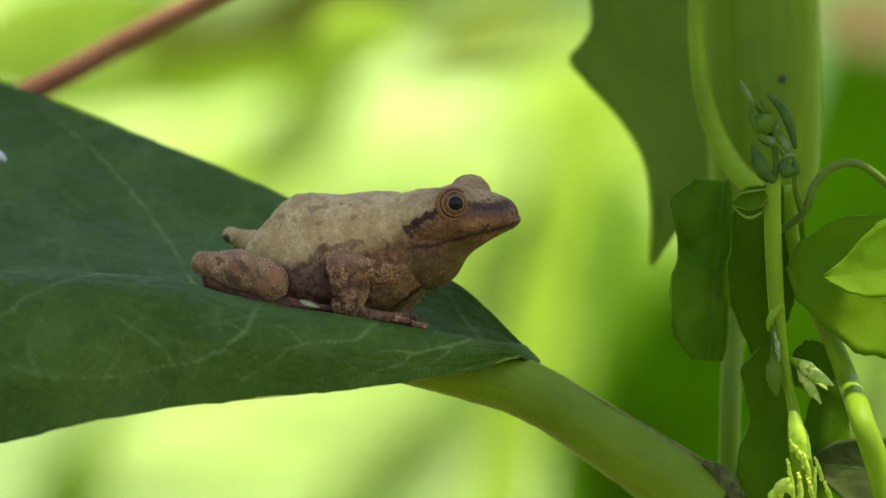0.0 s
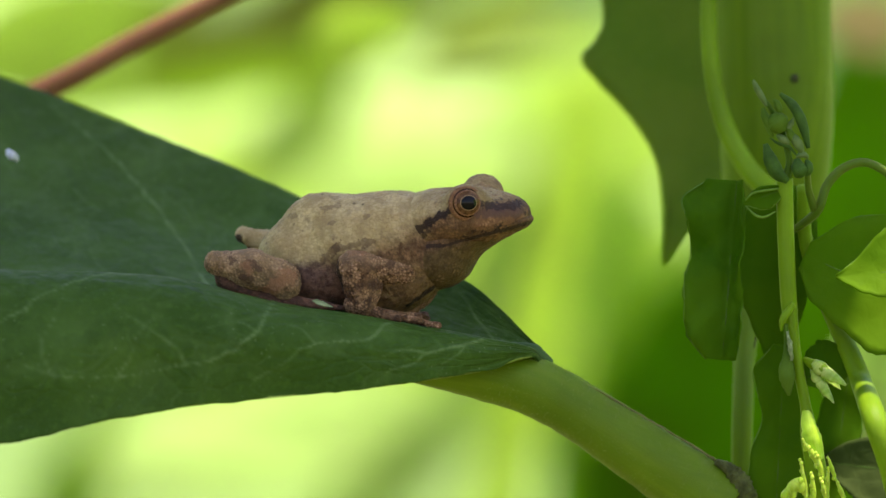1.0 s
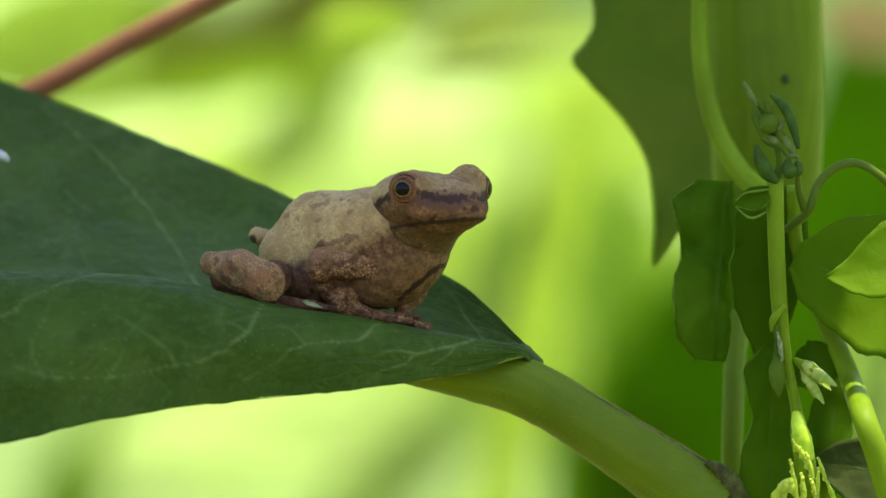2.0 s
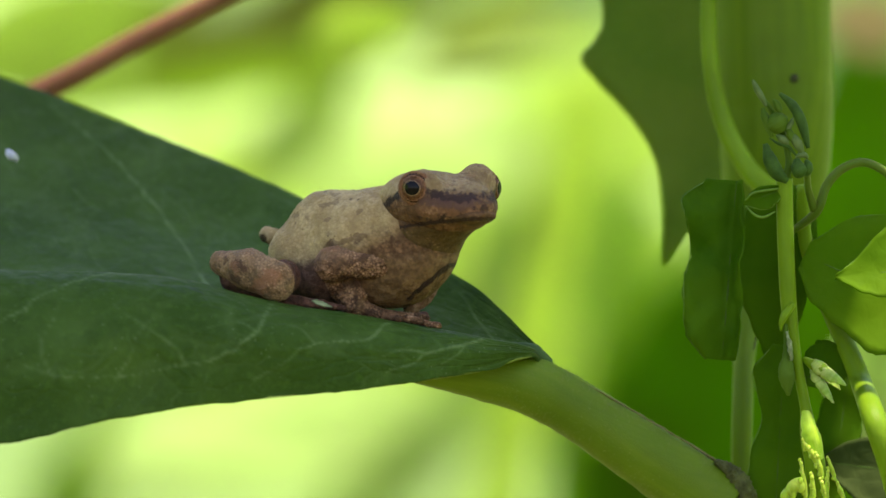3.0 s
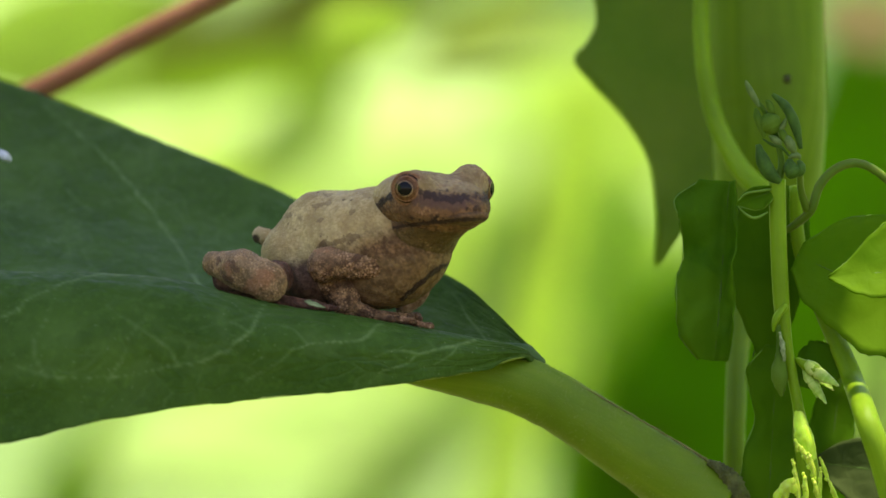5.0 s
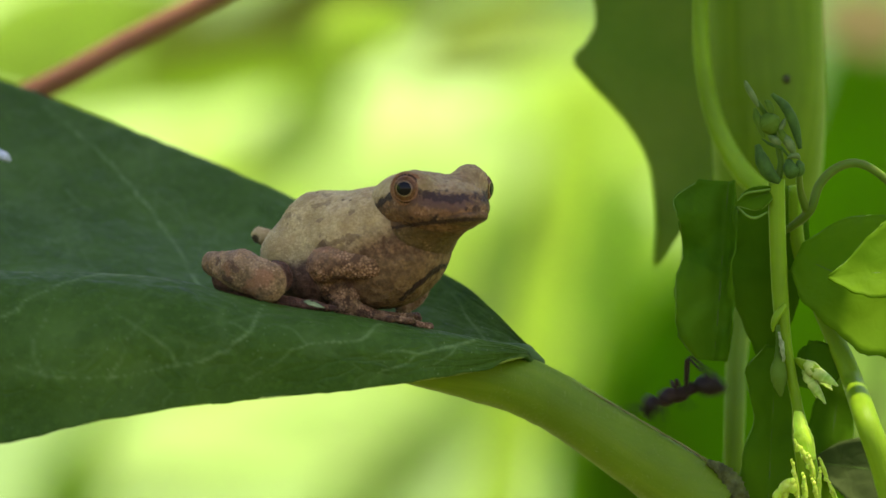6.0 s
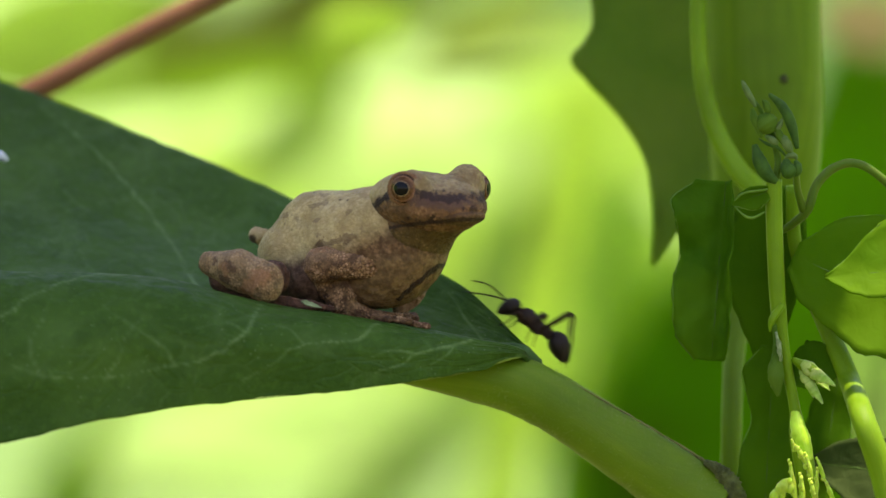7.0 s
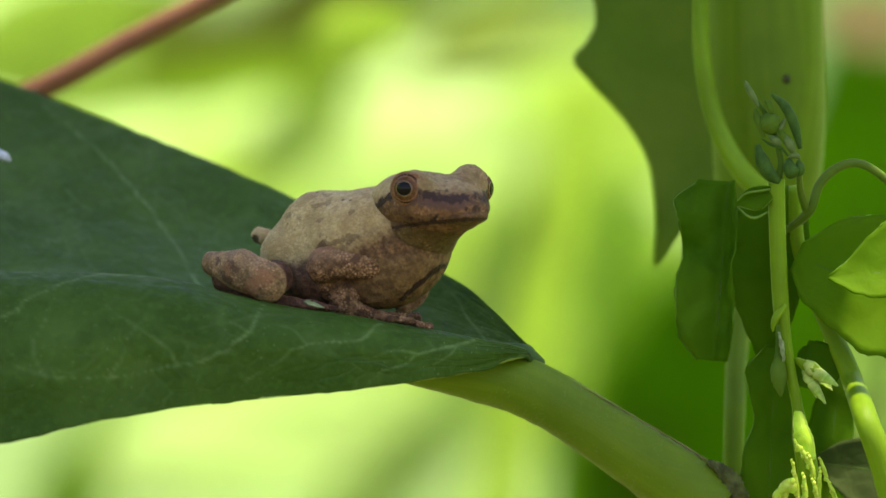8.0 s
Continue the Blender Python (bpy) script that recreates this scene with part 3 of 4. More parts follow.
    # sheath where leaf and tip meet
    leaf("small folded leaf hugging the stem", (1366, 338, -0.3), (1300, 362, 0.2), (0.0, -1, 0.3), ((8, 14, 17, 18, 16, 10, 2), (10, 22, 28, 28, 22, 12, 2)), VINE_DARK, 0, 0.0001, fold=20, wave=0.3)
    part("sheath", tube([at(1303, 356, -0.4), at(1318, 343, -0.6), at(1345, 338, -0.8), at(1366, 335, -0.3)], [0.06, 0.10, 0.12, 0.1], 8, 20), RIB, p, "thin pale edge")
    part("sheath", tube([at(1303, 366, -0.4), at(1320, 382, -0.8), at(1336, 386, -0.8), at(1356, 376, -0.6)], [0.06, 0.11, 0.13, 0.08], 8, 20), RIB, p, "thin pale edge")
    # buds at the tip
    # long dark pods, small pale florets between them
    for name, label, skin, r, pts in (
            ("pod", "long dark green pod", POD, 0.46, ((1364, 167), (1388, 190), (1404, 222), (1414, 264))),
            ("pod", "plump dark green pod", POD, 0.62, ((1338, 256), (1346, 282), (1360, 308), (1378, 323))),
            ("pod", "short dark green pod", POD, 0.68, ((1394, 282), (1396, 296), (1402, 308), (1406, 314))),
            ("pod", "short dark green pod", POD, 0.40, ((1410, 284), (1414, 294), (1414, 304), (1408, 312))),
            ("bud", "round green bud", BUD, 0.92, ((1352, 202), (1356, 211), (1362, 224), (1368, 236))),
            ("bud", "pale tip of the shoot", FLORET, 0.27, ((1316, 143), (1322, 156), (1332, 174), (1340, 190))),
            ("bud", "small green bud", BUD, 0.36, ((1334, 192), (1337, 206), (1343, 222), (1350, 244))),
            ("bud", "small green bud", BUD, 0.30, ((1352, 178), (1358, 184), (1362, 194), (1364, 204))),
            ("floret", "pale unopened floret", FLORET, 0.24, ((1388, 210), (1384, 220), (1378, 230), (1376, 240))),
            ("floret", "pale unopened floret", FLORET, 0.42, ((1382, 238), (1390, 248), (1398, 260), (1404, 274))),
            ("floret", "pale unopened floret", FLORET, 0.34, ((1358, 240), (1366, 246), (1374, 252), (1380, 256))),
            ("floret", "pale rim of a pod", FLORET, 0.26, ((1392, 281), (1400, 276), (1408, 276), (1414, 282))),
            ("bud", "small green bud", BUD, 0.32, ((1372, 224), (1380, 234), (1386, 246), (1390, 256))),
            ("twig", "thin dark flower stalk", POD, 0.15, ((1346, 246), (1362, 256), (1380, 262), (1396, 280)))):
        part(name, tube([at(x, y, -0.8) for x, y in pts], [r * 0.35, r * 0.95, r, r * 0.4], 14, 24, knobs=0.12), skin, p, label)
    part("tip_stalk", tube([at(1372, 325, 0), at(1380, 285, 0), at(1362, 220, 0), at(1335, 175, 0)], [0.45, 0.3, 0.25, 0.15], 8, 24), BUD, p)
    part("red_stalk", tube([at(1412, 300, 2), at(1414, 335, 3), at(1425, 372, 4)], [0.3, 0.32, 0.4], 8, 14), BLUSH, p, "reddish stalk")
    # open flower and withered bud
    part("calyx", tube([at(1406, 636, 0), at(1418, 644, -0.3), at(1440, 658, -0.6), at(1452, 666, -0.6)], [0.2, 0.42, 0.62, 0.3], 12, 20, knobs=0.15), VINE, p, "green flower base")
    for x0, y0, x1, y1, w, d, cup in ((1424, 640, 1482, 682, 1.35, -1.5, -0.7), (1424, 654, 1460, 714, 1.05, -1.2, -0.7), (1424, 646, 1472, 690, 1.3, -0.2, 0.5), (1420, 650, 1444, 704, 0.8, -0.3, 0.4)):
        part("petal", leaf_shape(at(x0, y0, d + 0.6), at(x1, y1, d), w, (0.2, -1, 0.5), "blade", 0, 0.05, 0.15, cup=cup, nu=18, nv=8, ragged=0.05), PETAL, p, "pale greenish-white petal", thick=0.12)
    part("fluff", tube([at(1376, 588, -1.6), at(1380, 604, -1.7), at(1383, 622, -1.7), at(1384, 640, -1.6)], [0.1, 0.2, 0.22, 0.1], 8, 24, knobs=0.7), FLUFF, p, "whitish fluff on the stem")
    part("withered_bud", tube([at(1374, 575, -1), at(1376, 620, -1), at(1376, 665, -1), at(1380, 702, -1)], [0.2, 0.3, 0.75, 0.15], 10, 24, knobs=0.2), BUD, p, "withered bud with pale tips")
    part("bract", tube([at(1388, 540, -0.6), at(1370, 565, -1), at(1366, 588, -1)], [0.3, 0.35, 0.1], 8, 14), VINE, p)
    # bright length laid over the stem: the sun on it is in the colour
    part("sunlit_stem", tube([at(1407, 712, 0.1), at(1415, 756, -0.4), at(1423, 785, -0.6), at(1432, 815, -0.4)], [0.25, 0.68, 0.85, 0.5], 14, 30, knobs=0.15), SPRIG, p, "bright length of stem, its sunlight put into the colour")
    # sunlit cluster low on the stem, its sunlight put into the green
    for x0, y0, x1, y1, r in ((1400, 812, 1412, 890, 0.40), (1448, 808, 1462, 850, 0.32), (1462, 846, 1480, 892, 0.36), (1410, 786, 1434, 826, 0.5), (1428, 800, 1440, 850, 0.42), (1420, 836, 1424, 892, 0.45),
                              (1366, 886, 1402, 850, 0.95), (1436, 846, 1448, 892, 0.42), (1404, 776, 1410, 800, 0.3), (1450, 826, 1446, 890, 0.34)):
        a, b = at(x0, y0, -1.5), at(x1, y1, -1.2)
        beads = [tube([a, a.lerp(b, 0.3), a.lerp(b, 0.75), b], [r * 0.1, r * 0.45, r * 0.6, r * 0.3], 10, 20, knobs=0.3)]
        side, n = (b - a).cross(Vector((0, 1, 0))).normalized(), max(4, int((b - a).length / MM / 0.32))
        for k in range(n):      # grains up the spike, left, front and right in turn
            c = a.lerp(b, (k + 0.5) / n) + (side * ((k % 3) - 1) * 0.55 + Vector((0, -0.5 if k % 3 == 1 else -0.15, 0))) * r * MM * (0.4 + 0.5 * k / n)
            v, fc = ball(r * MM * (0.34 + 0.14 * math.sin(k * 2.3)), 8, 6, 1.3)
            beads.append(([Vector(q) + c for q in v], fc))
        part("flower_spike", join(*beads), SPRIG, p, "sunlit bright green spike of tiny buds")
    return p


# ---- leaves far behind ----
def far_plant(name, label, base, tip, width, depth, skin, face=(0, -1, -0.8), form="ovate", bend=0.0, lean=0.0, **more):
    """One big leaf on its stem, out of focus behind the frog; lean: mm by which its tip hangs towards the lens."""
    k = (DIST + depth * MM) / DIST
    width *= 1.2      # they lean towards the light
    a, b = at(*base, depth), at(*tip, depth - lean)
    foot = Vector((a.x * 1.2, a.y + 0.12, 0.0))
    p = thing(name, foot, label, "plant", "undergrowth behind the frog")
    shape = leaf_shape(a, b, width * 0.05 * k, face, form, bend=bend, nu=28, nv=10, **more)
    part("leaf", shape, skin, p, thick=0.3)
    part("leaf_midrib", tube([shape[0][r * 11 + 5] for r in range(0, 29, 4)], [0.5] * 8, 6, 24), skin, p)
    part("stem", tube([foot, foot.lerp(a, 0.6) + Vector((0, 0.06, 0)), a], [0.3, 0.12, 0.1], 8, 20), skin, p)
    return p


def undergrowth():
    # bright and dark patches of the background, their tone put into the leaf colours
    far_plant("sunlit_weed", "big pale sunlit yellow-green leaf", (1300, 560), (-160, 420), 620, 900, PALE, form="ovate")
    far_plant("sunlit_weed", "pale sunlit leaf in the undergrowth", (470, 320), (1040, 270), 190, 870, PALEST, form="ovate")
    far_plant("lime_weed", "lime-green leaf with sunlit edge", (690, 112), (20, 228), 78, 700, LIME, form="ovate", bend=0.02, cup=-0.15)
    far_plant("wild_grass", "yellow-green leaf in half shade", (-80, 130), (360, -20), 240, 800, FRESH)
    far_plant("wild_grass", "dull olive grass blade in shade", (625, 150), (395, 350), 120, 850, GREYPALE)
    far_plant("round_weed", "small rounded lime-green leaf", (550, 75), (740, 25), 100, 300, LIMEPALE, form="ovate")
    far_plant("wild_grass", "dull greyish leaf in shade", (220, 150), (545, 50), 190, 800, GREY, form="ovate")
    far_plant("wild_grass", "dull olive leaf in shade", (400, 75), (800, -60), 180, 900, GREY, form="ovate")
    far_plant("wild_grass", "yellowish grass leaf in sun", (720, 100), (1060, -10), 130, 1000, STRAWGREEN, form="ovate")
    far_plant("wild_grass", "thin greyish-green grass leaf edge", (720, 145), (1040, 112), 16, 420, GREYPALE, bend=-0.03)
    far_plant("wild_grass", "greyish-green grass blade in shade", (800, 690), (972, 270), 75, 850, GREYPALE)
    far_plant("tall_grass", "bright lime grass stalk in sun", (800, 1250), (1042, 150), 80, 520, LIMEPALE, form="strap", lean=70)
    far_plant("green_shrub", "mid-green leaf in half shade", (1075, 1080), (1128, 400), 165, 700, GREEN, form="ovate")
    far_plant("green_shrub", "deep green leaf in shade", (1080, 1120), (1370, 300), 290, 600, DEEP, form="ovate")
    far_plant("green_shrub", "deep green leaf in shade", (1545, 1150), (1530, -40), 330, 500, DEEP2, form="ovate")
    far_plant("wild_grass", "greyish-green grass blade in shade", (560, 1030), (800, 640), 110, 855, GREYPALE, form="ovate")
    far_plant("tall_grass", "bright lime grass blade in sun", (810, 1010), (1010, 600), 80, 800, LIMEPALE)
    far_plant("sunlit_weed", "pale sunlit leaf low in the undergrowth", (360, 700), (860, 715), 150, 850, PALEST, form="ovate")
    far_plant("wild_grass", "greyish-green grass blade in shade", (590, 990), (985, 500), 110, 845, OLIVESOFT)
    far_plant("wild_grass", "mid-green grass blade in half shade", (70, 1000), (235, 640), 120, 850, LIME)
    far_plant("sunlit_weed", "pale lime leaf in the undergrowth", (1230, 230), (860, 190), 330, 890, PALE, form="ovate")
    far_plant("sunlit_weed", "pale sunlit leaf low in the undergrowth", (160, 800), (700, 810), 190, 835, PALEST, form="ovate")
    # stands in for bright background that shows through behind the vine
    far_plant("sunlit_weed", "added pale leaf for the bright background behind the vine", (1565, 560), (1535, 800), 160, 110, PALE, form="ovate")
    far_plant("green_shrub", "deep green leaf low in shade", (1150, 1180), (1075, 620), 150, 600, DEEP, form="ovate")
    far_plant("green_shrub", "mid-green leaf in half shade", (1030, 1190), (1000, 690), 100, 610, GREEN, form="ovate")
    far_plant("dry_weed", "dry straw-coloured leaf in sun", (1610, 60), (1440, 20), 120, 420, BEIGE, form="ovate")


# ---- frog ----
def q(x, y, side=0.0):
    """A place on the frog, in mm: x and y in plan units, side: to its left."""
    return ((x - 600) * 0.05, side, (560 - y) * 0.05)


def skin_part(name, forms, lo, hi, h, skin, parent, label="", blend=0.8, rough=0.0, grain=1.0, warts=0.0, close=3.7):
    """A part of the frog; warts: height in mm of the grains on its skin, close: how many to a mm."""
    verts, faces = flesh(forms, lo, hi, h, blend, rough, grain)
    c = verts.mean(0)
    me = mesh_of((verts - c) * MM, faces)
    bump = np.zeros(len(verts))
    if warts:
        out = np.empty(len(verts) * 3)
        me.vertex_normals.foreach_get("vector", out)
        for i, v in enumerate(verts):
            p = Vector(v)
            d = noise.voronoi((p + 0.12 * noise.noise_vector(p * 2.2)) * close)[0]
            big = 0.55 + 0.9 * noise.noise(p * 0.9 + Vector((7, 1, 3)))
            bump[i] = min(1.0, 1.35 * (d[1] - d[0])) * min(max(big, 0.15), 1.0)
        me.vertices.foreach_set("co", ((verts - c + out.reshape(-1, 3) * ((bump - 0.3) * warts)[:, None]) * MM).ravel())
        me.update()
    b = me.attributes.new("wart", "FLOAT", "POINT")
    b.data.foreach_set("value", bump)
    a = me.attributes.new("rest", "FLOAT_VECTOR", "POINT")
    a.data.foreach_set("vector", verts.ravel())
    me.materials.append(skin)
    ob = new(name, me)
    ob.parent = parent
    ORIGIN[ob.name] = Vector(c) * MM
    ob.location = ORIGIN[ob.name] - (ORIGIN[parent.name] if parent.name in ORIGIN and parent.type == "MESH" else Vector())
    return tagged(ob, label)


def box(forms_points, pad):
    a = np.array(forms_points, float)
    return a.min(0) - pad, a.max(0) + pad


def stroke(t, x, z, a, b, w, wob):
    dx, dz = b[0] - a[0], b[1] - a[1]
    px, pz = calc(t, "SUBTRACT", x, a[0]), calc(t, "SUBTRACT", z, a[1])
    h = calc(t, "ADD", calc(t, "MULTIPLY", px, dx / (dx * dx + dz * dz)), calc(t, "MULTIPLY", pz, dz / (dx * dx + dz * dz)))
    h = calc(t, "MINIMUM", calc(t, "MAXIMUM", h, 0), 1)
    ex = calc(t, "SUBTRACT", px, calc(t, "MULTIPLY", h, dx))
    ez = calc(t, "SUBTRACT", pz, calc(t, "MULTIPLY", h, dz))
    d = calc(t, "SQRT", calc(t, "ADD", calc(t, "MULTIPLY", ex, ex), calc(t, "MULTIPLY", ez, ez)))
    d = calc(t, "ADD", d, wob)
    return span(t, d, w * 0.55, w, 1, 0)


def frog_skin(name, kind):
    """Grainy tan skin; kind: torso, head, jaw, limb or dark."""
    m, t, b = material(name)
    r = rest(t)
    x, y, z = axis(t, r)
    n1, n2, n3 = fbm(t, r, 0.45, 4), fbm(t, r, 1.6, 5), fbm(t, r, 6.0, 3)
    grain = t.nodes.new("ShaderNodeAttribute")
    grain.attribute_name = "wart"
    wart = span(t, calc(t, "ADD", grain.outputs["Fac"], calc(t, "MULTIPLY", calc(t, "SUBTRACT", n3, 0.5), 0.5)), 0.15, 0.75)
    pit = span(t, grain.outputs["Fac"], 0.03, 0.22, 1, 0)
    tan = mix(t, span(t, n1, 0.35, 0.65), (0.30, 0.240, 0.096), (0.42, 0.356, 0.160))
    tan = mix(t, span(t, n2, 0.50, 0.75, 0, 0.32), tan, (0.15, 0.10, 0.04))
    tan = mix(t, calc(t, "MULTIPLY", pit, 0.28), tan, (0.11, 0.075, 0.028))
    tan = mix(t, calc(t, "MULTIPLY", span(t, cells(t, r, 0.75, "F1"), 0.06, 0.17, 0.8, 0), span(t, n1, 0.45, 0.55)), tan, (0.06, 0.042, 0.02))
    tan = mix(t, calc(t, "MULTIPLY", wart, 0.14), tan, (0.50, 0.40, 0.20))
    brown = mix(t, span(t, n2, 0.35, 0.65), (0.064, 0.035, 0.0135), (0.148, 0.089, 0.037))
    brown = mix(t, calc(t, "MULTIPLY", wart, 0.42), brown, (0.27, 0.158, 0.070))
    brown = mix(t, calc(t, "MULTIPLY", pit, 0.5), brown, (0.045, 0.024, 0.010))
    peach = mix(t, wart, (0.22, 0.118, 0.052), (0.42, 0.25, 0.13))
    ink = (0.020, 0.012, 0.008)
    wob = calc(t, "MULTIPLY", calc(t, "SUBTRACT", n2, 0.5), 0.9)

    def mark(col, a, c, w, force, shake, colour=ink):
        return mix(t, calc(t, "MULTIPLY", stroke(t, x, z, (a[0], a[2]), (c[0], c[2]), w, calc(t, "MULTIPLY", wob, shake)), force), col, colour)
    if kind == "torso":
        line = calc(t, "SUBTRACT", z, calc(t, "MULTIPLY_ADD", x, 0.375, 6.0))
        # brown sides; the shade low on the body is put into the brown too
        low = span(t, calc(t, "ADD", line, calc(t, "MULTIPLY", wob, 2)), -2.4, 0.9, 1, 0)
        col = mix(t, low, tan, brown)
        # dark flank, shade of the gap between the legs put in; olive chest
        flank = calc(t, "MULTIPLY", span(t, calc(t, "ADD", z, calc(t, "MULTIPLY", wob, 1.6)), 4.0, 5.2, 1, 0), span(t, x, 0.8, 2.6, 1, 0))
        col = mix(t, calc(t, "MULTIPLY", flank, 0.95), col, mix(t, span(t, n2, 0.4, 0.6), (0.055, 0.030, 0.017), (0.11, 0.066, 0.038)))
        chest = calc(t, "MULTIPLY", span(t, z, 4.0, 5.4, 1, 0), span(t, x, 1.6, 3.2))
        olive = mix(t, span(t, n2, 0.35, 0.65), (0.074, 0.046, 0.018), (0.145, 0.096, 0.039))
        olive = mix(t, calc(t, "MULTIPLY", wart, 0.5), olive, (0.22, 0.145, 0.064))
        col = mix(t, chest, col, olive)
        col = mix(t, span(t, fbm(t, r, 0.9, 2, 0.5), 0.60, 0.74, 0, 0.5), col, (0.10, 0.072, 0.035))
        # crease shade above the upper arm, put into the skin colour
        for a, c in ((q(556, 468), q(588, 438)), (q(588, 438), q(650, 428))):
            col = mark(col, a, c, 0.4, 0.55, 1.8, (0.06, 0.034, 0.018))
        # dark line between chest and far forearm
        for a, c in ((q(710, 545), q(758, 510)), (q(758, 510), q(782, 490))):
            col = mark(col, a, c, 0.20, 0.95, 0.5)
        col = mark(col, q(389, 422), q(392, 436), 0.5, 0.9, 0.6)
        for a, c in ((q(445, 428), q(452, 424)), (q(500, 388), q(512, 384)), (q(575, 396), q(582, 394)), (q(640, 384), q(645, 383)), (q(560, 372), q(590, 366))):
            col = mark(col, a, c, 0.24, 0.5, 1.2, (0.10, 0.07, 0.035))
    elif kind == "head":
        low = span(t, calc(t, "ADD", calc(t, "SUBTRACT", z, calc(t, "MULTIPLY_ADD", x, 0.17, 7.8)), wob), -0.5, 0.3, 1, 0)
        col = mix(t, low, mix(t, calc(t, "MULTIPLY", span(t, n2, 0.3, 0.7, 0.3, 0.75), span(t, x, 5.0, 9.0)), tan, brown), mix(t, span(t, x, 4.5, 7.5), tan, brown))
        col = mark(col, q(830, 396), q(900, 388), 0.8, 0.28, 2.0, peach)
        col = mark(col, q(830, 374), q(888, 376), 0.80, 0.75, 1.6, (0.075, 0.045, 0.032))
        col = mark(col, q(832, 365), q(888, 367), 0.42, 0.85, 1.8, (0.026, 0.017, 0.014))
        col = mark(col, q(778, 374), q(740, 396), 0.36, 0.95, 1.6)
        col = mark(col, q(740, 396), q(700, 420), 0.42, 0.9, 1.4)
        col = mark(col, q(741, 396), q(731, 420), 0.30, 0.7, 1.6)
        col = mark(col, q(908, 384), q(914, 398), 0.4, 0.7, 2.0)
        # blotches along the lip, then the mouth line
        spots = span(t, fbm(t, r, 1.9, 3, 0.6), 0.50, 0.58)
        for a, c in ((q(916, 396), q(860, 407)), (q(860, 407), q(790, 426))):
            lip = stroke(t, x, z, (a[0], a[2]), (c[0], c[2]), 0.55, calc(t, "MULTIPLY", wob, 0.8))
            col = mix(t, calc(t, "MULTIPLY", calc(t, "MULTIPLY", lip, spots), 0.85), col, ink)
        for a, c in ((q(916, 398), q(860, 412)), (q(860, 412), q(765, 436))):
            col = mark(col, a, c, 0.20, 0.9, 0.4)
    elif kind == "jaw":
        # throat, with the shade under the head put into its colour
        pale = mix(t, span(t, n2, 0.35, 0.65), (0.046, 0.031, 0.010), (0.080, 0.056, 0.018))
        pale = mix(t, calc(t, "MULTIPLY", wart, 0.4), pale, (0.27, 0.19, 0.085))
        col = mix(t, span(t, calc(t, "ADD", calc(t, "SUBTRACT", z, calc(t, "MULTIPLY_ADD", x, 0.28, 3.6)), wob), -0.4, 0.6), pale, mix(t, 0.3, brown, (0.05, 0.03, 0.012)))
        for a, c in ((q(916, 398), q(860, 412)), (q(860, 412), q(765, 436)), (q(765, 436), q(735, 436))):
            col = mark(col, a, c, 0.18, 0.85, 0.4)
    elif kind == "lid":
        col = mix(t, span(t, n3, 0.35, 0.65), (0.10, 0.050, 0.021), (0.20, 0.108, 0.046))
        col = mix(t, span(t, calc(t, "ADD", z, wob), 11.3, 11.9), col, tan)
    elif kind == "band":
        col = mix(t, span(t, n2, 0.4, 0.6), (0.16, 0.09, 0.04), (0.24, 0.16, 0.08))
        col = mark(col, q(736, 488), q(694, 545), 0.26, 1.0, 0.5)
    elif kind == "dark":
        col = mix(t, span(t, n2, 0.4, 0.65), (0.05, 0.026, 0.014), (0.12, 0.065, 0.036))
    else:
        col = mix(t, span(t, fbm(t, r, 0.9, 4, 0.65), 0.36, 0.66), (0.120, 0.066, 0.027), (0.255, 0.160, 0.072))
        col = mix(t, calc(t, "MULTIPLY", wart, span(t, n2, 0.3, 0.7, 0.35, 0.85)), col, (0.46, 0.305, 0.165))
        col = mix(t, span(t, fbm(t, r, 1.1, 5, 0.75), 0.55, 0.66, 0, 0.7), col, (0.050, 0.029, 0.014))
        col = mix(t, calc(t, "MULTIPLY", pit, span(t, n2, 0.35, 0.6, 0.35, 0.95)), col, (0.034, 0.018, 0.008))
        # light from above put into the skin: limbs paler towards the top
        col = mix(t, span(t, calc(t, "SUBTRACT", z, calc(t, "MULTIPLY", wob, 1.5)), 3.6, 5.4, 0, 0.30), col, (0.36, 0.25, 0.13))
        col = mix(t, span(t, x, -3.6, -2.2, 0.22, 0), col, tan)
        # dark blotches on the shank; crease shade under the upper arm put in
        for a, c, w in ((q(440, 466), q(456, 474), 0.45), (q(408, 458), q(414, 462), 0.35), (q(430, 492), q(444, 498), 0.35), (q(640, 506), q(692, 508), 0.4), (q(652, 476), q(676, 466), 0.3)):
            col = mark(col, a, c, w, 0.75, 2.2, (0.055, 0.030, 0.016))
        # crease shade put in down the rear edge of the forearm
        col = mark(col, q(575, 466), q(588, 532), 0.26, 0.9, 1.4)
        col = mark(col, q(600, 446), q(628, 440), 0.5, 0.5, 1.8, peach)
        col = mark(col, q(474, 520), q(508, 492), 1.0, 0.8, 2.2, peach)
        col = mark(col, q(432, 470), q(440, 476), 0.5, 0.6, 2.4, peach)
    warm = t.nodes.new("ShaderNodeVectorMath")
    warm.operation = "MULTIPLY"
    put(t, warm.inputs[0], col)
    warm.inputs[1].default_value = (1.36, 1.23, 1.34)
    put(t, b.inputs["Base Color"], warm.outputs[0])
    put(t, b.inputs["Roughness"], span(t, n3, 0.3, 0.7, 0.46, 0.66))
    put(t, b.inputs["Specular IOR Level"], 0.16)
    put(t, b.inputs["Subsurface Weight"], 0.12)
    b.inputs["Subsurface Radius"].default_value = (1.0, 0.5, 0.25)
    put(t, b.inputs["Subsurface Scale"], 0.0006)
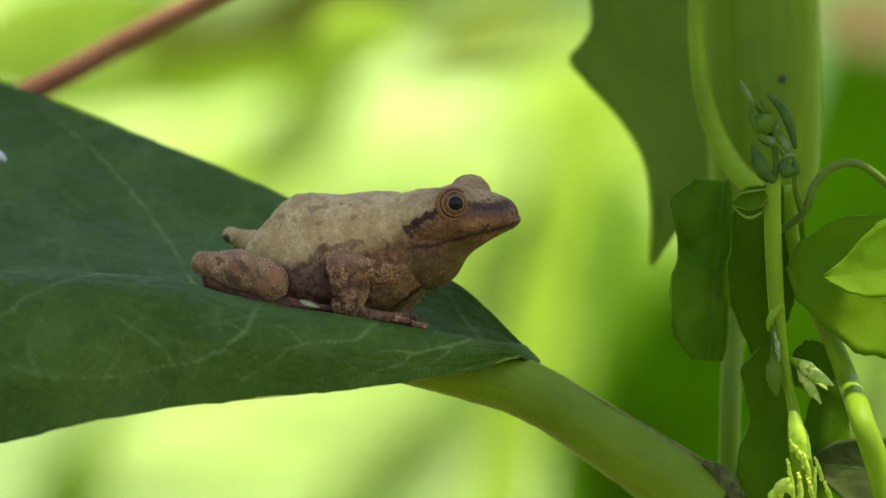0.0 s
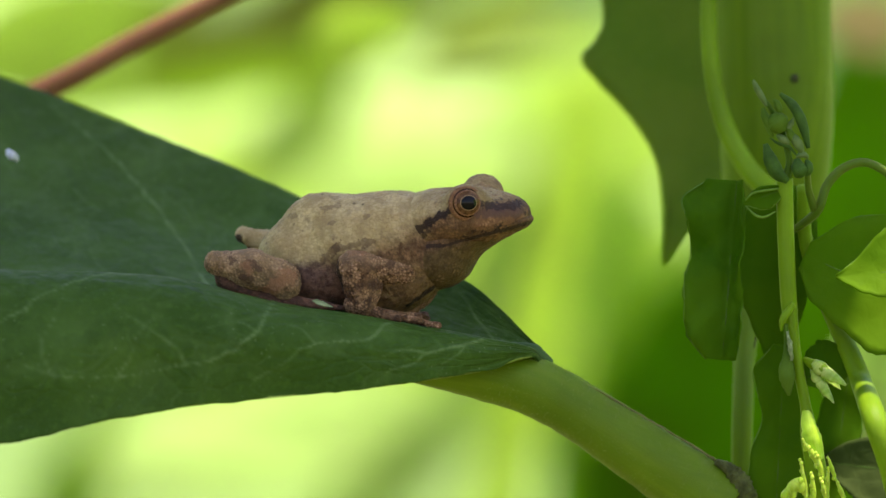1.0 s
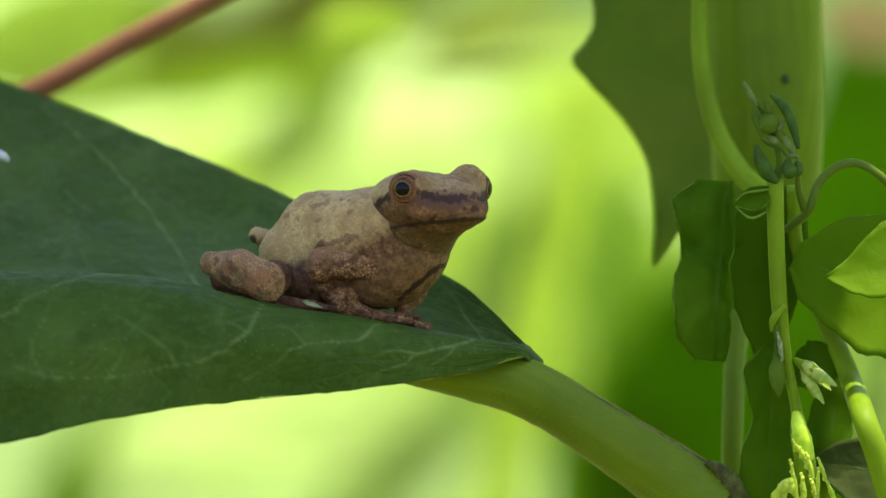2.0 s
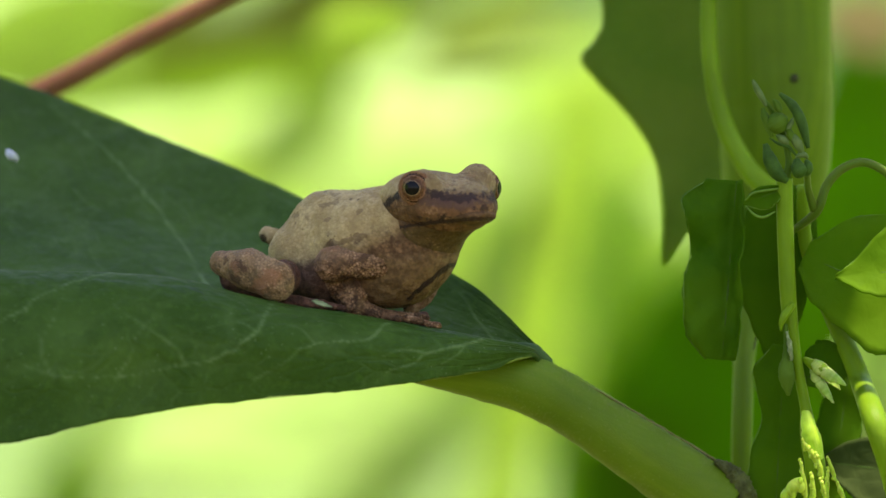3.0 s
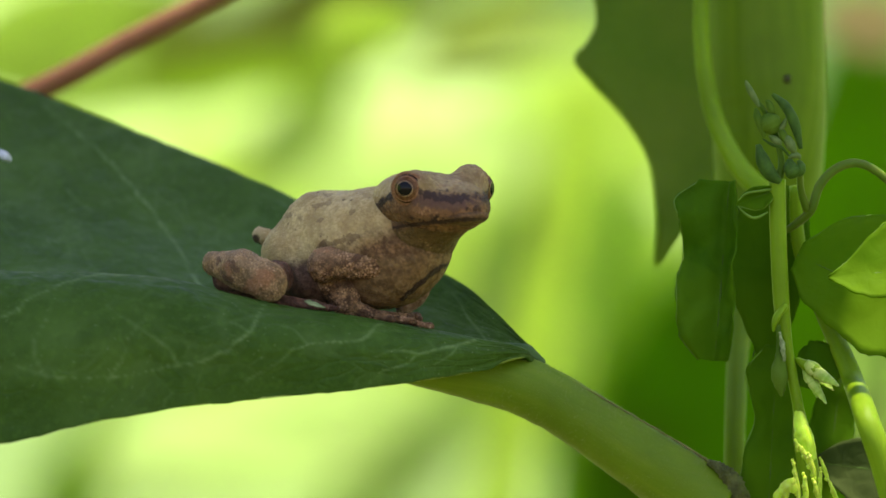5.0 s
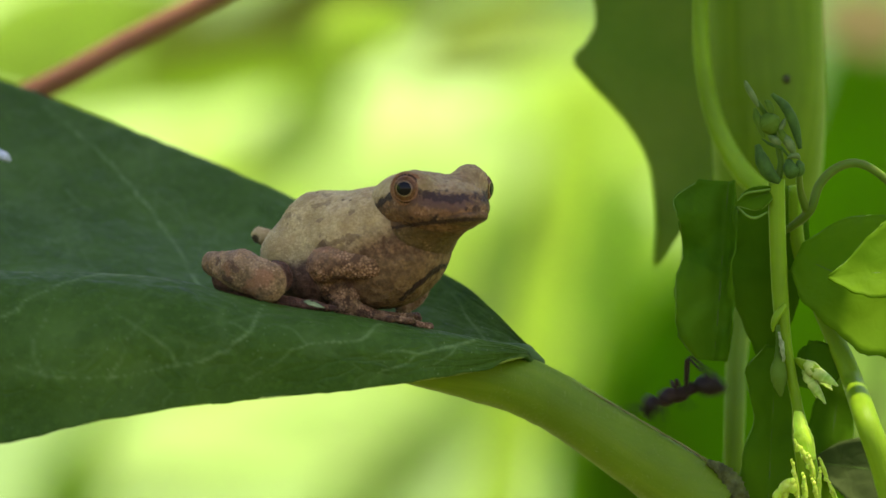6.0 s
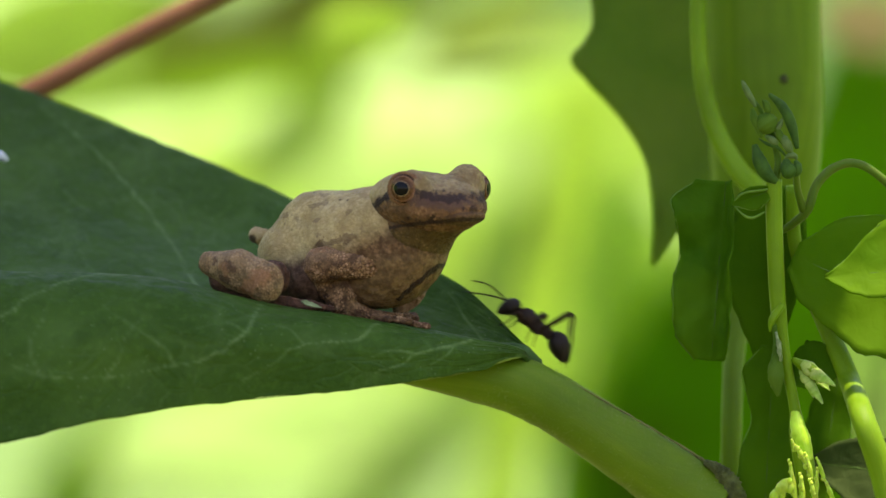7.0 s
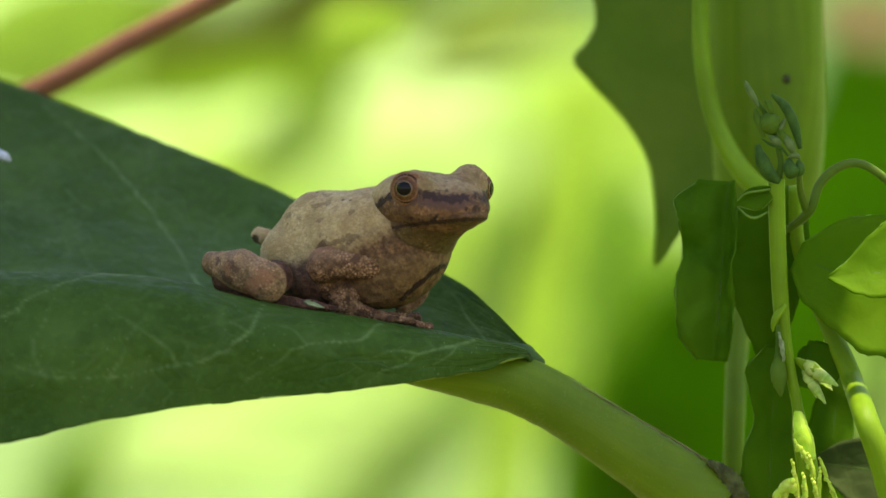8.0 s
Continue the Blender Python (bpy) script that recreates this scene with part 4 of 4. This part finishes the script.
    bumps = calc(t, "ADD", calc(t, "MULTIPLY", fbm(t, r, 3.4, 3), 0.9), calc(t, "MULTIPLY", fbm(t, r, 9, 3), 0.8))
    put(t, b.inputs["Normal"], relief(t, bumps, 1.0, 0.00022 if kind in ("limb", "band", "dark") else 0.00014))
    return m


def eye_skin():
    m, t, b = material("frog_eye")
    o = where(t)
    x, y, z = axis(t, o)
    d = calc(t, "MULTIPLY", calc(t, "SQRT", calc(t, "ADD", calc(t, "MULTIPLY", calc(t, "MULTIPLY", x, x), 0.8), calc(t, "MULTIPLY", y, y))), 1000)
    n = fbm(t, o, 2600, 4)
    iris = mix(t, span(t, n, 0.35, 0.65), (0.062, 0.027, 0.011), (0.14, 0.066, 0.027))
    col = mix(t, span(t, d, 0.66, 0.71, 1, 0), iris, (0.30, 0.20, 0.10))
    col = mix(t, span(t, d, 0.62, 0.66, 1, 0), col, (0.003, 0.003, 0.003))
    col = mix(t, span(t, d, 1.0, 1.2), col, (0.03, 0.014, 0.008))
    put(t, b.inputs["Base Color"], col)
    put(t, b.inputs["Roughness"], 0.06)
    put(t, b.inputs["Specular IOR Level"], 0.16)
    return m


def frog():
    base = at(600, 560, 3.5)
    f = thing("frog", base, "small tan tree frog with copper eyes sitting on the leaf", "frog")
    f.rotation_euler = (0, 0, radians(-6))
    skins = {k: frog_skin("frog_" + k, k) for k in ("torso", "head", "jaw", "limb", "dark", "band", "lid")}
    torso = skin_part("torso", [ellipsoid(q(628, 446), (6.3, 5.0, 4.95), 2), ellipsoid(q(502, 450), (3.2, 3.6, 2.8), 25), ellipsoid(q(700, 427), (4.8, 4.4, 4.15)),
                                ellipsoid(q(700, 480), (4.2, 4.2, 3.2), 15), ellipsoid(q(546, 396), (2.9, 2.6, 2.5), 12), ellipsoid(q(560, 505), (4.5, 4.2, 2.6)), ellipsoid(q(672, 515), (3.4, 3.3, 2.1), 10)],
                      (-11, -7, -1.5), (12, 7, 13), 0.15, skins["torso"], f, "tan back with darker brown flanks", 1.5, 0.10, 1.3, 0.07, 2.6)
    head = skin_part("head", [ellipsoid(q(782, 392), (5.5, 4.5, 2.75), 3), ellipsoid(q(858, 384), (2.3, 2.6, 1.55), -4), ellipsoid(q(727, 405), (4.0, 4.1, 3.12), 5),
                              ellipsoid(q(803, 359, -3.0), (1.95, 1.5, 1.55)), ellipsoid(q(803, 355, 3.0), (1.95, 1.5, 1.85))],
                     (0.5, -6.5, 3.5), (17, 6.5, 14), 0.12, skins["head"], f, "broad head with a dark band through the eye", 0.75, 0.06, 1.7, 0.055, 3.2)
    skin_part("lower_jaw", [ellipsoid(q(764, 427), (4.7, 3.7, 2.25), 15), ellipsoid(q(858, 404), (2.6, 2.45, 0.95), 12), ellipsoid(q(730, 460), (3.6, 4.0, 3.0))],
              (1.5, -6, 0), (17, 6, 10), 0.12, skins["jaw"], head, "pale grainy throat", 1.2, 0.05, 1.9, 0.07, 2.8)
    eye_m = eye_skin()
    for s in (-1, 1):
        c = Vector(q(803 if s < 0 else 808, 361, s * 3.72)) * MM
        gaze = Vector((0.50 if s < 0 else 0.80, s * (0.86 if s < 0 else 0.62), 0.08)).normalized()
        v, fc = ball(1.48 * MM)
        e = new("eye", mesh_of(v, fc))
        e.data.materials.append(eye_m)
        e.parent = head
        e.matrix_basis = Matrix.Translation(c - ORIGIN[head.name]) @ gaze.to_track_quat("Z", "Y").to_matrix().to_4x4()
        tagged(e, "glossy copper eye with a black pupil")
        ring = []
        turn = gaze.to_track_quat("Z", "Y").to_matrix()
        for k in range(25):
            a = 2 * math.pi * k / 24
            ring.append(np.array(c / MM + turn @ Vector((1.36 * math.cos(a), 1.30 * math.sin(a), 0.46))))
        inner = [np.array(c / MM + turn @ Vector((1.08 * math.cos(a), 1.02 * math.sin(a), 0.90))) for a in np.linspace(0, 2 * math.pi, 25)]
        forms = [limb(ring[k], ring[k + 1], 0.24, 0.24) for k in range(24)] + [limb(inner[k], inner[k + 1], 0.13, 0.13) for k in range(24)]
        lo, hi = box(ring + inner, 0.7)
        skin_part("eyelid", forms, lo, hi, 0.08, skins["lid"], head, "coppery brown eyelid in two folds", 0.12)
    # fore limbs: each is upper arm, forearm and foot
    out = {"torso": torso, "head": head}
    for s, tag in ((-1, "near"), (1, "far")):
        sh, el, wr = (q(690, 480, s * 3.3), q(606, 475, s * 5.0), q(622, 540, s * 5.0)) if s < 0 else (q(705, 470, 3.4), q(742, 492, 4.2), q(706, 548, 3.2))
        lo, hi = box([sh, el], 2.4)
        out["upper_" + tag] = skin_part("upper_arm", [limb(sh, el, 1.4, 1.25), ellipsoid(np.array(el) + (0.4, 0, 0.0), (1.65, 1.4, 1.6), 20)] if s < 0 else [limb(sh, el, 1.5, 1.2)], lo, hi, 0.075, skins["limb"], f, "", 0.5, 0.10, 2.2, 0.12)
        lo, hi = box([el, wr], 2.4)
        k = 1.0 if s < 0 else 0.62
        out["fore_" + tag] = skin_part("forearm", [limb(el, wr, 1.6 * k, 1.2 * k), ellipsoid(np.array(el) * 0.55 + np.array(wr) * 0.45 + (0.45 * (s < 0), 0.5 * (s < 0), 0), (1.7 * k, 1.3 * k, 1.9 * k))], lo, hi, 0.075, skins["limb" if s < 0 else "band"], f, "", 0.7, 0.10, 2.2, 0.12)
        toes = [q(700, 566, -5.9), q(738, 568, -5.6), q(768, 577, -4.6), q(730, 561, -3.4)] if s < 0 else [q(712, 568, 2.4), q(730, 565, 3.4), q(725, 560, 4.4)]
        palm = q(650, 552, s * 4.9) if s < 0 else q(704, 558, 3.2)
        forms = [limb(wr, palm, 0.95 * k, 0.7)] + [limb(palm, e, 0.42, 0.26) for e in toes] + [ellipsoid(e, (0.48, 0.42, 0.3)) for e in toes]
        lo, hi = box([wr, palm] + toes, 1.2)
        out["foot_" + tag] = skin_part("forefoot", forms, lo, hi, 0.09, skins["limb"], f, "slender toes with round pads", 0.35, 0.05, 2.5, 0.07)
    # hind limbs, folded
    for s in (-1, 1):
        if s < 0:
            hip, knee, heel, mid = q(470, 492, -3.2), q(494, 499, -5.4), q(380, 466, -6.3), q(442, 478, -6.0)
            sole = [q(396, 497, -6.0), q(470, 529, -5.8), q(560, 542, -5.4)]
        else:
            hip, knee, heel, mid = q(480, 450, 3.0), q(500, 470, 5.6), q(398, 416, 5.8), q(445, 436, 6.0)
            sole = [q(420, 440, 6.6), q(500, 520, 6.4), q(560, 548, 6.2)]
        lo, hi = box([hip, knee], 2.8)
        th = skin_part("thigh", [limb(hip, knee, 1.6, 1.2)], lo, hi, 0.18, skins["dark"], f, "dark reddish-brown thigh", 0.6, 0.08, 2.0)
        lo, hi = box([knee, heel, mid], 2.8)
        k = 1.0 if s < 0 else 0.7
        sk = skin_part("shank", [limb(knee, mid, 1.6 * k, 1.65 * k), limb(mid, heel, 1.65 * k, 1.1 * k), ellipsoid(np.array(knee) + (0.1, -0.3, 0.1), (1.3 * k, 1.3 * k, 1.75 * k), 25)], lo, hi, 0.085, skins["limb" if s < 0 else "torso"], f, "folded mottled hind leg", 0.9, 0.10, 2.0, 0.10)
        lo, hi = box([heel] + sole, 2.0)
        toes = [np.array(sole[2]) + np.array(d) for d in ((1.5, -0.8, -0.1), (2.2, 0.1, -0.2), (1.6, 0.9, -0.1))]
        forms = [limb(heel, sole[0], 0.6 * k, 0.75 * k), limb(sole[0], sole[1], 0.85, 0.75), limb(sole[1], sole[2], 0.75, 0.5)] + [limb(sole[2], e, 0.4, 0.25) for e in toes]
        lo, hi = box([heel] + sole + toes, 1.6)
        hf = skin_part("hind_foot", forms, lo, hi, 0.16, skins["dark"], f, "long folded hind foot", 0.4, 0.05, 2.5)
        if s < 0:
            out.update(thigh=th, shank=sk, hind=hf)
        else:
            out.update(far_thigh=th, far_shank=sk, far_hind=hf)
    return f, out


# ---- ant ----
def ant():
    a = thing("ant", at(1300, 470, 14), "dark reddish-brown ant walking along the leaf stalk", "ant")
    shell = plain_skin("ant_shell", (0.005, 0.0026, 0.0012), (0.012, 0.0055, 0.0022), 1500, 0.55, 0.00005)
    red = plain_skin("ant_red", (0.009, 0.0040, 0.0016), (0.024, 0.0095, 0.0036), 1500, 0.6, 0.00005)

    BIG = 1.0

    def piece(name, forms, pts, pad, h, skin, label=""):
        lo, hi = box(pts, pad)
        ob = skin_part(name, forms, lo, hi, h, skin, a, label, 0.25)
        ob.data.transform(Matrix.Scale(BIG, 4))
        ob.location *= BIG
    piece("head", [ellipsoid((3.25, 0, 0.45), (0.98, 0.86, 0.76), -50), ellipsoid((3.72, 0, -0.18), (0.55, 0.5, 0.38), -55)], [(3.35, 0, 0.35), (4.0, 0, 0)], 1.3, 0.09, shell, "dark head")
    piece("thorax", [ellipsoid((1.55, 0, 0.42), (1.0, 0.68, 0.80), -10), ellipsoid((0.35, 0, 0.1), (0.9, 0.6, 0.66), 0), limb((2.2, 0, 0.4), (2.6, 0, 0.4), 0.32, 0.28), ellipsoid((-0.85, 0, 0.15), (0.28, 0.36, 0.6)),
                     limb((-0.3, 0, 0), (-1.4, 0, -0.1), 0.22, 0.2)], [(2.4, 0, 0.3), (-1.2, 0, 0)], 1.1, 0.09, red, "reddish-brown waist")
    piece("abdomen", [ellipsoid((-2.2, 0, -0.25), (1.3, 0.96, 0.98), 32), ellipsoid((-2.75, 0, -0.65), (1.05, 0.66, 0.68), 38)], [(-2.45, 0, -0.4)], 2.2, 0.1, shell, "glossy dark abdomen")
    legs = []
    for s in (-1, 1):
        for x0, knee, shin, foot in ((1.7, (2.2, 1.25, 0.35), (2.6, 1.4, -0.9), (3.1, 1.5, -1.55)), (0.8, (0.3, 1.1, 1.5), (0.3, 1.5, -0.6), (0.1, 1.7, -1.6)),
                                     (0.0, (-1.8, 1.0, 2.7), (-3.1, 1.3, 0.2), (-3.5, 1.4, -1.7))):
            hipp = Vector((x0, 0.35 * s, -0.2)) * BIG
            pts = [hipp] + [Vector((p[0], p[1] * s, p[2])) * BIG for p in (knee, shin, foot)]
            line = [pts[0], pts[0].lerp(pts[1], 0.5) + Vector((0, 0, 0.12)), pts[1], pts[1].lerp(pts[2], 0.5), pts[2], pts[3]]
            v, fc, uv = tube([p * MM for p in line], [0.16, 0.19, 0.12, 0.12, 0.07, 0.05], 8, 30)
            me = mesh_of([p - hipp * MM for p in v], fc)
            me.materials.append(red)
            ob = new("leg", me)
            ob.parent = a
            ob.location = hipp * MM
            legs.append((ob, hipp * MM, s))
        line = [Vector((3.75, 0.3 * s, 0.7)), Vector((4.7, 0.5 * s, 0.75 + 0.2 * s)), Vector((6.0, 0.8 * s, 0.6 + 0.5 * s)), Vector((7.4, 1.0 * s, 0.1 + 0.6 * s))]
        v, fc, uv = tube([p * BIG * MM for p in line], [0.08, 0.08, 0.07, 0.06], 8, 24)
        part_ob = new("antenna", mesh_of(v, fc))
        part_ob.data.materials.append(red)
        part_ob.parent = a
    return a, legs


HEDGE = leaf_skin("far_undergrowth", (0.24, 0.36, 0.06), (0.28, 0.45, 0.10), (0.58, 0.92, 0.29), 0.7, None, 6, 0.8)
BLUSH = stalk_skin("blushing_stalk", (0.070, 0.160, 0.010), (0.13, 0.135, 0.03), None, 200)

setting()
plant, on_blade = leafy_plant()
tall = upper_plant()
russet = red_stalk()
creeper = vine()
undergrowth()
frog_ob, frog_parts = frog()
ant_ob, ant_legs = ant()
speck = part("white_speck", tube([at(-2, 268, 20), at(4, 276, 19.5), at(14, 284, 20)], [0.2, 0.42, 0.25], 10, 14, knobs=0.4), plain_skin("white_fluff", (0.36, 0.42, 0.46), (0.58, 0.62, 0.66), 900, 0.7), None, "tiny white speck of fluff on the leaf")
tagged(speck, "", "debris")
flake = part("dry_flake", leaf_shape(at(536, 534, -5.6), at(572, 545, -5.2), 0.5, (0, -0.8, 0.6), "ovate", 10, 0, 0.2), plain_skin("pale_flake", (0.14, 0.20, 0.09), (0.26, 0.32, 0.16), 900, 0.7), None, "pale dry flake on the leaf", thick=0.1)
tagged(flake, "", "debris")

# sway of the plants in the wind: seconds, plan units to the right
SWAY = ((0.0, -6), (0.2, -5), (0.4, -3), (0.5, 2), (0.6, 6), (0.8, 14), (0.9, 16), (1.0, 16.5), (1.1, 15), (1.2, 11), (1.3, 5), (1.4, 3), (1.5, 0.5), (1.7, -1), (1.95, -1), (2.3, 5), (2.6, 13),
        (2.8, 17), (2.9, 18), (3.0, 16), (3.1, 11), (3.2, 5), (3.3, 1), (3.4, -2), (3.5, -4), (3.6, -1.5), (3.7, 2), (3.8, 4.5), (4.0, 5.5), (4.2, 5.5), (4.5, 4.5), (5.2, 3), (6.0, 2), (6.5, 0), (7.0, -3), (7.5, 0), (8.0, 2))


def shift(s):
    return Matrix.Translation((s * UNIT, 0, abs(s) * UNIT * 0.08))


def turned(pivot, yaw, pitch, roll=0):
    """A turn about a place on the frog: yaw to its left, pitch up."""
    p = Vector(pivot) * MM
    return Matrix.Translation(p) @ pose(0, 0, 0, roll, -pitch, yaw) @ Matrix.Translation(-p)


def motions():
    for ob in (plant, tall, russet, creeper, speck, flake, frog_ob):
        home = ob.matrix_basis.copy()
        walk(ob, [(t, shift(s) @ home) for t, s in SWAY])
    # the frog turns its head and chest towards the light: share of the turn done
    TURN = ((0.0, 0.0), (1.2, 0.0), (1.3, 0.42), (1.4, 0.8), (1.5, 1.0), (1.7, 1.0), (2.8, 1.0), (8.0, 1.0))
    rump, nape, shoulder = q(470, 470), q(715, 415), q(690, 478, -3.9)
    rows = {k: [] for k in frog_parts}
    for t, k in TURN:
        body = Matrix.Translation((0.0002 * k, 0, 0.0002)) @ turned(rump, -14 * k, 3.0 * k, 3)
        skull = Matrix.Translation((0.0013 - 0.0002 * k, 0, 0.0001 + 0.0011 * k)) @ body @ turned(nape, -8 - 24 * k, 0.5 - 10.0 * k, 1.5 - 5 * k)
        arm = turned(q(622, 540, -5.0), -14 * k, 16 * k, 0)
        leg = Matrix.Translation((0.0004 * k, 0, 0)) @ turned(q(388, 466, -6.3), -36 * k, 0, 0)
        pad = Matrix.Translation((0.0004 * k, 0, 0)) @ turned(q(388, 466, -6.3), -12 * k, 0, 0)
        reach = Matrix.Translation((0.0008 * (1 - k), 0, 0))
        far = Matrix.Translation((0.0022 * k * (0.65 if t < 1.6 else 0.9 if t < 2 else 1.0), 0, 0))
        still = Matrix()
        for name, m in (("torso", Matrix.Translation((0.0009 * k, 0, 0)) @ body), ("head", skull), ("upper_near", body @ reach), ("fore_near", arm @ reach), ("upper_far", body), ("fore_far", still), ("foot_near", still), ("foot_far", still), ("shank", leg), ("thigh", leg), ("hind", pad), ("far_thigh", far), ("far_shank", far), ("far_hind", far)):
            rows[name].append((t, m @ Matrix.Translation(ORIGIN[frog_parts[name].name])))
    for name, r in rows.items():
        walk(frog_parts[name], r)
    # the ant: seconds, place, heading, back
    trail = (
        (0.0, (1350, 470, 14.5), (0, 0, -1), (0.3, 1, 0)), (5.2, (1348, 490, 14.5), (0, 0, -1), (0.3, 1, 0)),
        (5.6, (1280, 600, 12.5), (-0.1, 0, -1), (-0.6, 0.8, 0)), (5.8, (1241, 676, 9), (-0.2, 0, -1), (-0.9, 0.3, 0.2)),
        (5.9, (1241, 692, 8), (-0.35, 0, -1), (-0.9, 0, 0.4)), (6.0, (1212, 697, 7), (-1, 0, -0.5), (-0.4, 0, 0.9)),
        (6.1, (1133, 718, 5), (-1, 0, 0.7), (0.6, 0, 0.8)), (6.2, (1072, 657, 5), (-1, 0, 0.56), (0.6, 0, 0.8)),
        (6.3, (1069, 658, 5), (-1, 0, 0.60), (0.6, 0, 0.8)), (6.5, (1068, 657, 5), (-1, 0, 0.58), (0.6, 0, 0.8)),
        (6.6, (1031, 649, 5), (-1, 0, 0.46), (0.5, 0, 0.85)), (6.7, (1001, 637, 5), (-1, 0, 0.62), (0.55, 0, 0.8)),
        (6.8, (992, 616, 5), (-1, 0, 0.75), (0.6, 0, 0.8)), (6.9, (975, 599, 5), (-1, 0, 0.7), (0.6, 0, 0.8)),
        (7.0, (955, 584, 6), (-1, 0, 0.6), (0.5, 0, 0.85)), (7.1, (902, 567, 8), (-1, 0.2, 0.42), (0.4, 0, 0.9)),
        (7.2, (946, 572, 9), (-0.5, 0.45, 0.85), (0.8, 0.2, 0.5)), (7.25, (955, 590, 11), (-0.5, 0.9, 0.1), (0.3, 0.2, 0.9)),
        (7.3, (953, 655, 11), (-0.3, 0.9, -0.6), (0.1, 0.6, 0.8)), (7.4, (955, 662, 10.5), (-0.35, 0.65, -0.8), (0.1, 0.8, 0.6)),
        (7.5, (980, 735, 10), (0.25, 0.7, -0.7), (0, 0.7, 0.7)), (7.6, (1037, 788, 8), (0.3, -0.1, -1), (-0.5, 0.7, -0.3)),
        (7.7, (1105, 856, 6), (0.85, 0, -0.5), (-0.5, 0.1, -0.85)), (7.8, (1190, 930, 6), (0.85, 0, -0.5), (-0.5, 0, -0.85)), (8.0, (1300, 1010, 6), (0.8, 0, -0.6), (-0.6, 0, -0.8)))
    rows = []
    for t, place, ahead, up in trail:
        x = Vector(ahead).normalized()
        z = Vector(up)
        z = (z - x * z.dot(x)).normalized()
        m = Matrix((x, z.cross(x), z)).transposed().to_4x4()
        rows.append((t, Matrix.Translation(at(*place)) @ m))
    walk(ant_ob, rows)
    for i, (ob, hip, s) in enumerate(ant_legs):
        sign = 1 if i % 2 else -1
        r = [(0.0, Matrix.Translation(hip)), (5.2, Matrix.Translation(hip))]
        t, k = 5.4, 0
        while t < 7.95:
            still = 6.25 < t < 6.55
            r.append((t, Matrix.Translation(hip) @ pose(0, 0, 0, 0, 0, 0 if still else sign * s * 16 * (1 if k % 2 else -1))))
            t, k = t + 0.1, k + 1
        r.append((8.0, Matrix.Translation(hip)))
        walk(ob, r)


motions()
